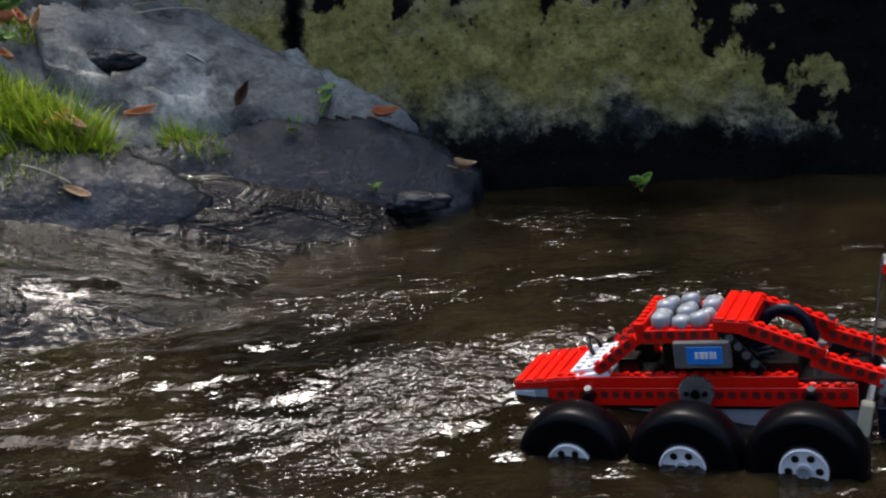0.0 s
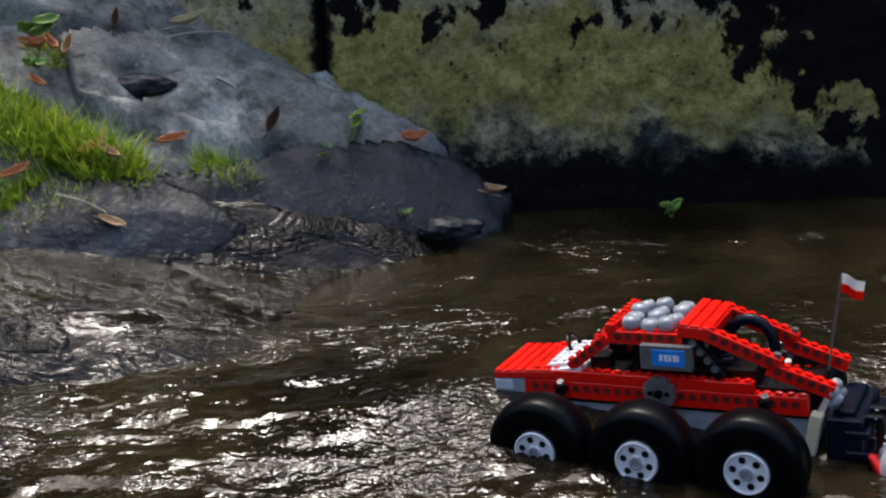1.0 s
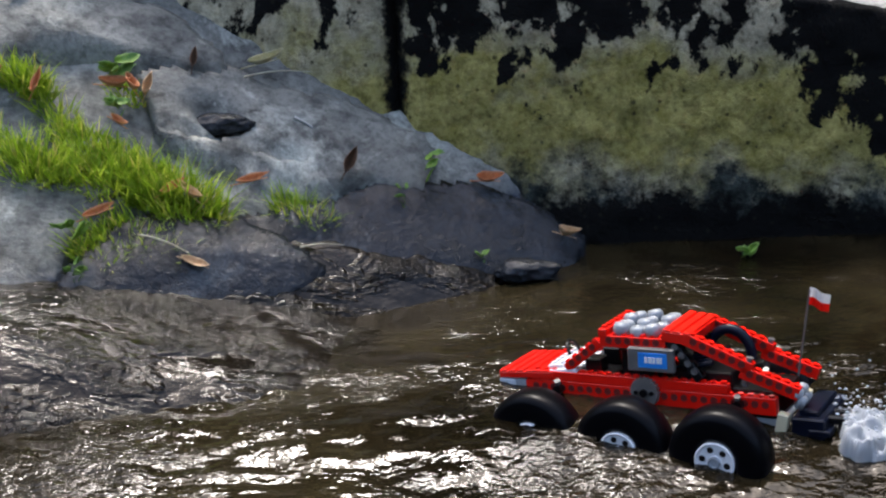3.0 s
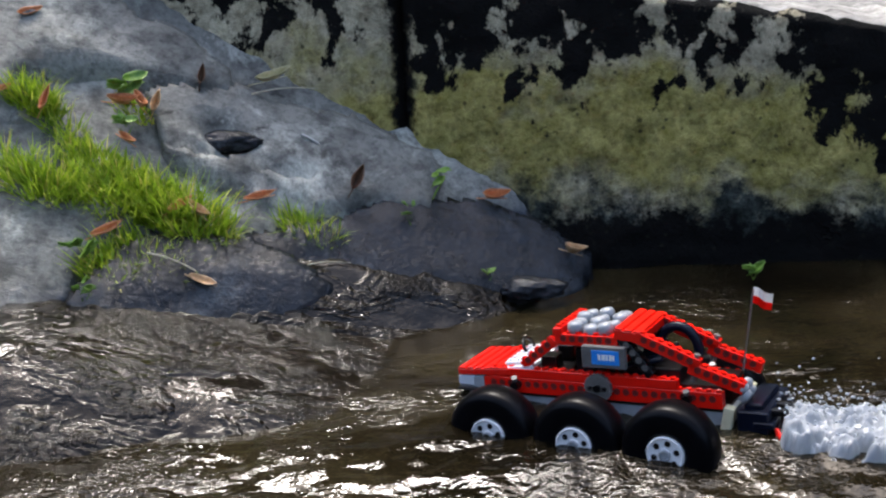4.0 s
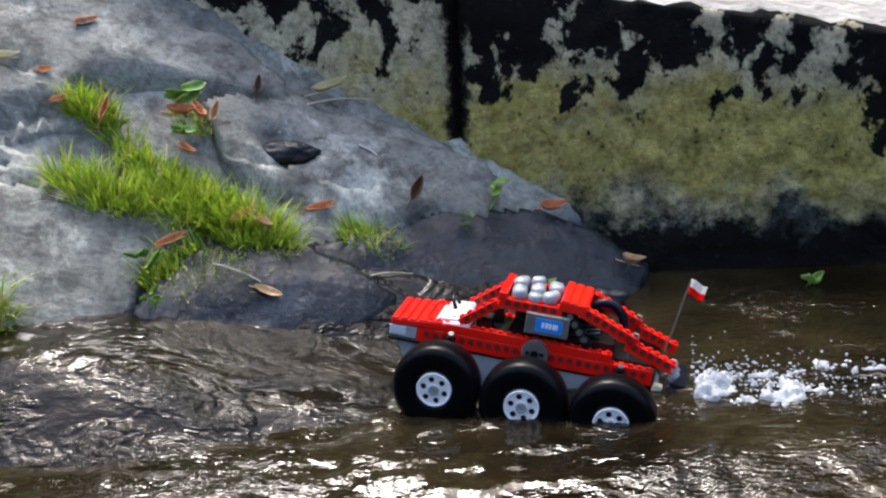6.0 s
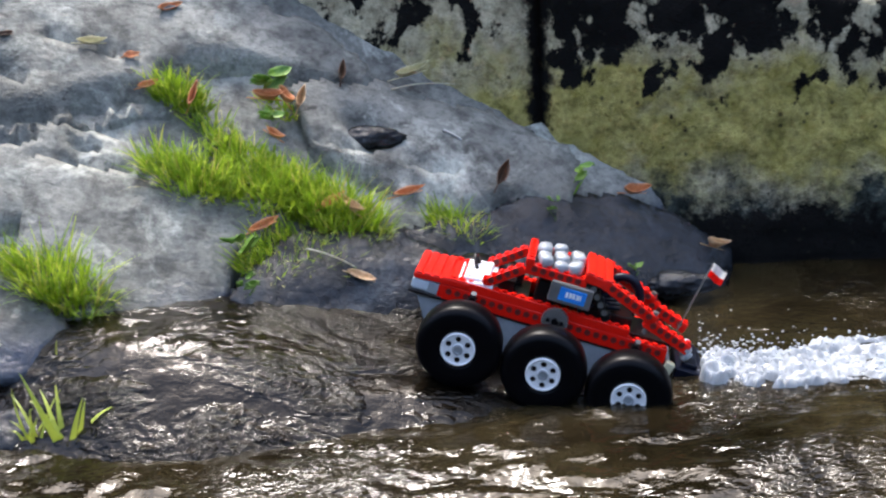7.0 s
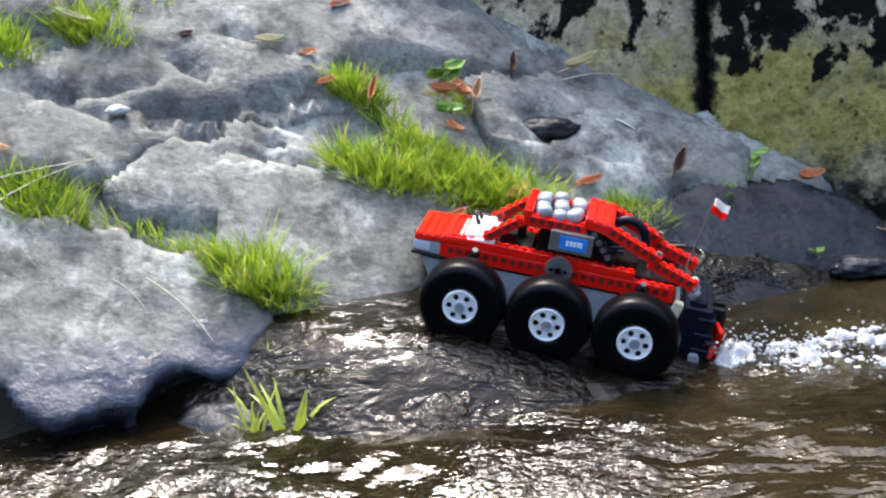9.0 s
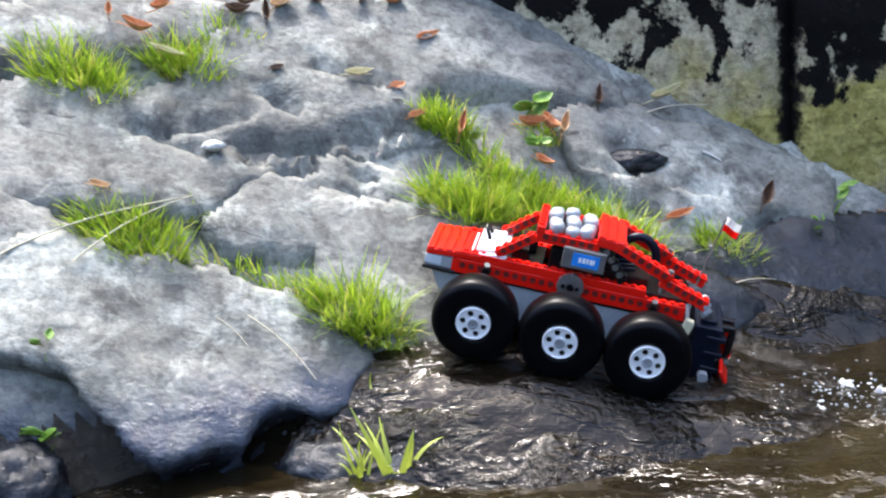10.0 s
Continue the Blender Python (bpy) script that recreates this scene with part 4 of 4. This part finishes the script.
        gear = tpart("gear", bm, GREY_DARK, truck, "dark grey gear wheel")
        bm = bmesh.new()
        tube(bm, 3.0, 7, pose(-1.6, y - s * 0.6, 24, 90, 0, 0), 12)
        tube(bm, 1.8, 6, pose(4.5, y - s * 0.2, 24, 90, 0, 0), 10)
        tube(bm, 1.8, 6, pose(-7.7, y - s * 0.2, 24, 90, 0, 0), 10)
        tpart("gear_hub", bm, BLACK, gear)
        for x in (-74, 70):
            bm = bmesh.new()
            tube(bm, 3.8, 6.5, pose(x, y, 20, 90, 0, 0), 14)
            tube(bm, 2.4, 4, pose(x, y, 25, 0, 0, 0), 12)
            pin = tpart("pivot_pin", bm, BLACK, truck, "black pivot pin")
            bm = bmesh.new()
            tube(bm, 2.5, 3.0, pose(x + 0.5, y - s * 1.5, 26.5, 30, 0, 0), 12)
            tpart("pin_cap", bm, GREY_DARK, pin)
    # roof: lamps and red rear panel
    for k in range(4):
        for x in (-24, -10, 4):
            bm = bmesh.new()
            lathe(bm, [(0.01, 5.5), (5.0, 5.0), (6.2, 3.0), (6.6, 0), (6.0, -4), (0.01, -4)], 16, pose(x + 1.5 * math.sin(5 * k + x), 9 + k * 13.6, 67.5 + 1.2 * math.sin(3 * k + 2 * x), 0, -4 + 8 * math.sin(k + x), 0))
            tpart("roof_lamp", bm, GREY, truck, "light grey roof lamp", True)
    bm = bmesh.new()
    box(bm, -38, 14, 9, 2 * HALF - 9, 57, 63, 0.6)
    tpart("roof_plate", bm, BLACK, truck, "black roof plate")
    bm = bmesh.new()
    box(bm, -39, -32, 0.5, 2 * HALF - 0.5, 63.5, 70, 0.6)
    studs(bm, Matrix.Identity(4), 1, 7.6, 7, -35.5, 6.5, 70)
    tpart("roof_front_bar", bm, RED, truck)
    m = pose(12, 0, 63.5, 0, 6, 0)
    bm = bmesh.new()
    box(bm, 0, 24, 0.2, 2 * HALF - 0.2, 0, 8, 0.6, m)
    panel = tpart("roof_rear_panel", bm, RED, truck)
    for k in range(3):
        bm = bmesh.new()
        box(bm, 0.5 + k * 7.8, 6.9 + k * 7.8, 0.4, 2 * HALF - 0.4, 7.6, 9.6, 0.5, m)
        tpart("roof_rib", bm, RED, panel)
    # black hose arch over the load bed
    bm = bmesh.new()
    prev = None
    for k in range(15):
        a = math.pi * k / 14
        c = Vector((50 + 17 * math.cos(a), HALF + 14, 42 + 22 * math.sin(a)))
        ring = [bm.verts.new(c + (Vector((math.cos(a), 0, math.sin(a))) * math.cos(q) + Vector((0, 1, 0)) * math.sin(q)) * 4.0) for q in (2 * math.pi * j / 10 for j in range(10))]
        if prev:
            for j in range(10):
                bm.faces.new((prev[j], prev[(j + 1) % 10], ring[(j + 1) % 10], ring[j]))
        prev = ring
    tpart("hose", bm, NAVY, truck, "black hose arch over the load bed", True)
    bm = bmesh.new()
    box(bm, 30, 100, 8, 2 * HALF - 8, 26, 29, 0.5)
    tpart("load_bed", bm, BLACK, truck)
    # rear: cream strut, dark blue box, grey pins, red propeller
    for y in (-3.5, 2 * HALF - 4.5):
        bm = bmesh.new()
        box(bm, -4, 4, y, y + 8, -40, 0, 0.8, pose(103, 0, 16, 0, 12, 0))
        tpart("rear_strut", bm, CREAM, truck, "cream rear strut")
    bm = bmesh.new()
    box(bm, 108, 132, -2, 2 * HALF + 2, -34, 14, 1.2)
    box(bm, 112, 126, 4, 2 * HALF - 4, 10, 18, 1.0)
    for z in (-24, -10, 4):
        box(bm, 120, 136, -3.2, 2 * HALF + 3.2, z - 2.4, z + 2.4, 0.8)
    tpart("rear_box", bm, NAVY, truck, "dark blue rear drive box")
    for y in (8, 24):
        bm = bmesh.new()
        box(bm, 131, 143, y, y + 6, 8, 14, 1.2)
        box(bm, 138, 144, y, y + 6, -16, 12, 1.2)
        tpart("rear_arm", bm, BLACK, truck, "black hooked rear arm")
    bm = bmesh.new()
    for y in (4, 16):
        tube(bm, 3.4, 9, pose(114, y, 24, 0, 30, 0), 12)
        lathe(bm, [(0.01, 4.5), (3, 4), (4.2, 1.5), (4.2, -1.5), (3, -4), (0.01, -4.5)], 14, pose(112, y, 30, 0, 20, 0))
    tpart("rear_lamp", bm, GREY, truck, "light grey rear pins", True)
    bm = bmesh.new()
    tube(bm, 4.6, 12, pose(124, -4, -30, 90, 0, 0), 14)
    tpart("drive_hub", bm, GREY, truck)
    prop = new("propeller")
    prop.parent = truck
    prop.location = (140 * K, 12 * K, -20 * K)
    tagged(prop, "red three-bladed propeller")
    for k in range(3):
        bm = bmesh.new()
        m = pose(0, 0, 0, 120 * k, 0, 0) @ pose(0, 0, 0, 0, 0, 32)
        box(bm, -1.8, 1.8, -7.5, 7.5, 3, 25, 1.6, m)
        tpart("blade", bm, RED, prop)
    bm = bmesh.new()
    tube(bm, 4, 16, pose(-4, 0, 0, 0, 90, 0), 14)
    tpart("boss", bm, GREY_DARK, prop)
    # flag on its pole
    flag = new("flag")
    flag.parent = truck
    flag.matrix_local = pose(104 * K, 34 * K, 34 * K, 0, 9, 0)
    tagged(flag, "white and red pennant on a thin rod")
    bm = bmesh.new()
    tube(bm, 0.75, 66, pose(0, 0, 33), 8)
    tpart("pole", bm, GREY_DARK, flag)
    for nm, za, zb, mt in (("white_stripe", 61, 68, WHITE), ("red_stripe", 55, 61, RED)):
        bm = bmesh.new()
        nseg = 8
        rows = []
        for k in range(nseg + 1):
            x = 15 * k / nseg
            y = 2.2 * math.sin(k * 0.9)
            rows.append([bm.verts.new((x, y, z - 0.22 * x)) for z in (za, zb)])
        for p, q in zip(rows, rows[1:]):
            bm.faces.new((p[0], q[0], q[1], p[1]))
        bmesh.ops.solidify(bm, geom=bm.faces[:], thickness=0.5)
        tpart(nm, bm, mt, flag)
    # six wheels
    wheels = []
    for x in (-72, 0, 72):
        for side in (-1, 1):
            w = new("wheel")
            w.parent = truck
            y = -59.5 if side < 0 else 2 * HALF + 38
            w.location = (x * K - 0.001, y * K, -0.003)
            m = pose(0, 0, 0, 90, 0, 0) if side < 0 else pose(0, 0, 0, -90, 0, 0)
            bm = bmesh.new()
            lathe(bm, [(14.2, -4.5), (15.4, 0.2), (18, 1.0), (29, 1.2), (33.2, -0.4), (35.4, -4.5), (36.0, -14), (35.4, -23), (32.5, -27), (22, -29), (14, -28)], 48, m)
            tpart("tyre", bm, RUBBER, w, "black rubber balloon tyre", True)
            bm = bmesh.new()
            lathe(bm, [(14.4, -5), (14.4, 1.0), (13.4, 1.8), (12.4, 0.4), (4.6, -0.4), (4.6, 1.0), (0.01, 1.0)], 36, m)
            rim = tpart("rim", bm, WHITE, w, "white plastic rim")
            bm = bmesh.new()
            for k in range(6):
                a = math.pi / 3 * k
                lathe(bm, [(2.35, 0.55), (1.9, 0.62), (0.01, 0.62)], 12, m @ pose(9.0 * math.cos(a), 9.0 * math.sin(a), 0))
            tpart("rim_hole", bm, BLACK, rim)["kind"] = "stuff"
            bm = bmesh.new()
            lathe(bm, [(4.4, 0.9), (4.4, 2.4), (3.2, 2.8), (3.0, 1.2), (0.01, 1.2)], 14, m)
            tpart("hub", bm, GREY, rim, "grey axle hub")
            wheels.append(w)
        bm = bmesh.new()
        tube(bm, 3.0, 2 * HALF + 88, pose(x - 1, HALF - 10, -3, 90, 0, 0), 10)
        tpart("axle", bm, BLACK, truck)
    return truck, wheels, prop


truck, wheels, prop = build_truck()


# ---- foam of the wake ----
def build_foam(name, length, width, height, count, seed, label):
    """Churned water: a ragged white crest that flattens out behind, with drops over it."""
    rnd = random.Random(seed)
    xs, ys = np.arange(-0.02, length, 0.0016), np.arange(-width, width, 0.0016)
    X, Y = np.meshgrid(xs, ys, indexing="ij")
    t = np.clip(X / length, 0, 1)
    edge = 1 - (np.abs(Y) / (width * (0.45 + 0.5 * t))) ** 2 + 1.2 * fbm(X * 0.6, Y, 45, 4, seed, 0.65)
    edge = edge * step(-0.02, 0.01, X) * (1 - step(0.75, 1.0, t))
    Z = height * (1 - 0.75 * t) * (0.30 + 0.9 * fbm(X * 0.45, Y, 60, 4, seed + 1, 0.7) + 0.8 * fbm(X * 0.7, Y, 230, 3, seed + 2)) * np.clip(edge, 0, 1) - 0.035 * (1 - np.clip(edge * 2, 0, 1)) - 0.004 * np.clip(0.4 - fbm(X, Y, 70, 3, seed + 4), 0, 1) * t
    v = np.stack([X, Y, Z], -1).reshape(-1, 3).tolist()
    me = bpy.data.meshes.new(name)
    me.from_pydata(v, [], grid_faces(len(xs), len(ys)))
    bm = bmesh.new()
    bm.from_mesh(me)
    for _ in range(count):
        u = rnd.random() ** 1.3
        r = rnd.uniform(0.0004, 0.0012)
        q = bmesh.ops.create_icosphere(bm, subdivisions=1, radius=r)["verts"]
        at = (length * u - 0.01, rnd.gauss(0, 0.4) * width * (0.5 + 0.6 * u), abs(rnd.gauss(0, 0.8)) * height * (1.2 - u) + 0.001)
        bmesh.ops.transform(bm, matrix=Matrix.Translation(at) @ Matrix.Diagonal((rnd.uniform(1, 2), 1, rnd.uniform(0.7, 1.4), 1)), verts=q)
    ob = part(name, bm, FOAM, smooth=True)
    return tagged(ob, label, "foam", kind="stuff")


rill = build_foam("rill_foam", 0.05, 0.016, 0.009, 60, 9, "white froth where water runs off the wet rock")
rill.location = (-0.019, 1.318, -0.006)
wake = build_foam("wake_foam", 0.42, 0.100, 0.013, 800, 5, "white churned foam trailing behind the truck")


# ---- what moves ----
TRUCK = [
    (0, 0.2368, 0.8194, -0.0374, -1.3, -6.6, -19.6),
    (0.5, 0.2109, 0.8436, -0.0282, -1.8, -6.4, -21.8),
    (1, 0.1849, 0.8687, -0.0233, -2.2, -4.7, -24.2),
    (1.5, 0.1567, 0.8885, -0.0206, -3.4, -3.1, -26.9),
    (2, 0.1352, 0.9165, -0.0214, -4.6, -1.4, -27.7),
    (3.5, 0.0935, 0.9858, -0.0198, -4.3, -6.7, -25.8),
    (4, 0.0702, 1.0099, -0.0166, -3.4, -4.7, -24.3),
    (4.5, 0.0448, 1.0346, -0.0136, -3.5, -1.9, -23.1),
    (5, 0.0133, 1.0572, -0.0095, -4.3, -1.3, -19.2),
    (6.5, -0.0895, 1.0891, 0.0032, -1.3, 15.0, -5.9),
    (7, -0.1282, 1.0972, 0.0099, -0.4, 17.3, -4.8),
    (7.5, -0.1694, 1.0963, 0.0206, 1.4, 15.1, -6.0),
    (8, -0.2084, 1.0966, 0.0313, 1.4, 15.7, -6.4),
    (8.5, -0.2582, 1.0982, 0.0423, 1.8, 13.8, -6.4),
    (9, -0.3038, 1.0977, 0.0511, 2.6, 13.1, -6.4),
    (9.5, -0.3388, 1.0984, 0.0619, 2.7, 14.5, -5.3),
    (10, -0.3814, 1.0977, 0.0757, 3.4, 14.6, -4.0),
]


def motions():
    walk(truck, [(t, pose(*r)) for t, *r in TRUCK])
    rolled, rows, last = 0.0, [], None
    for t, x, y, *_ in TRUCK:
        if last:
            rolled += math.degrees(math.hypot(x - last[1], y - last[2]) / 0.039)
            if t - last[0] > 1:
                rows.append((0.5 * (t + last[0]), 0.5 * (rolled + rows[-1][1])))
        rows.append((t, rolled))
        last = (t, x, y)
    for w in wheels:
        loc = w.location.copy()
        walk(w, [(t, Matrix.Translation(loc) @ pose(0, 0, 0, 0, -a, 0)) for t, a in rows])
    loc = prop.location.copy()
    walk(prop, [(0.1 * k, Matrix.Translation(loc) @ pose(0, 0, 0, 67 * k, 0, 0)) for k in range(101)])
    # the wake follows the propeller and dies as the truck leaves the water
    rows = []
    for t, x, y, z, b, p, yaw in TRUCK:
        m = pose(x, y, z, b, p, yaw)
        at = m @ Vector((0.150, 0.020, 0))
        sink = -0.03 if t < 0.8 else (-0.008 if t < 1.8 else (0.0 if t < 5.5 else (-0.003 if t < 8.6 else -0.003 - 0.013 * max(0.0, t - 9.1))))
        rows.append((t, pose(at.x, at.y, water_level(at.y, at.x) + 0.006 + sink, 0, 0, -8)))
    walk(wake, rows)
    # the stream drifts past and bobs
    beat = [0.25 * k for k in range(41)]
    walk(water, [(t, pose(0.007 * (t - 5) + 0.003 * math.sin(5.1 * t), 0.003 * math.sin(3.7 * t), 0.0012 * math.sin(6.3 * t) - 0.010 * max(0.0, 1 - t / 1.5), 0.25 * math.sin(4.3 * t), 0.15 * math.sin(5.9 * t))) for t in beat])
    walk(film, [(t, pose(0.002 * (t - 5) + 0.001 * math.sin(6 * t), 0, -0.0004 * (t - 5) + 0.0004 * math.sin(7 * t))) for t in beat])


motions()
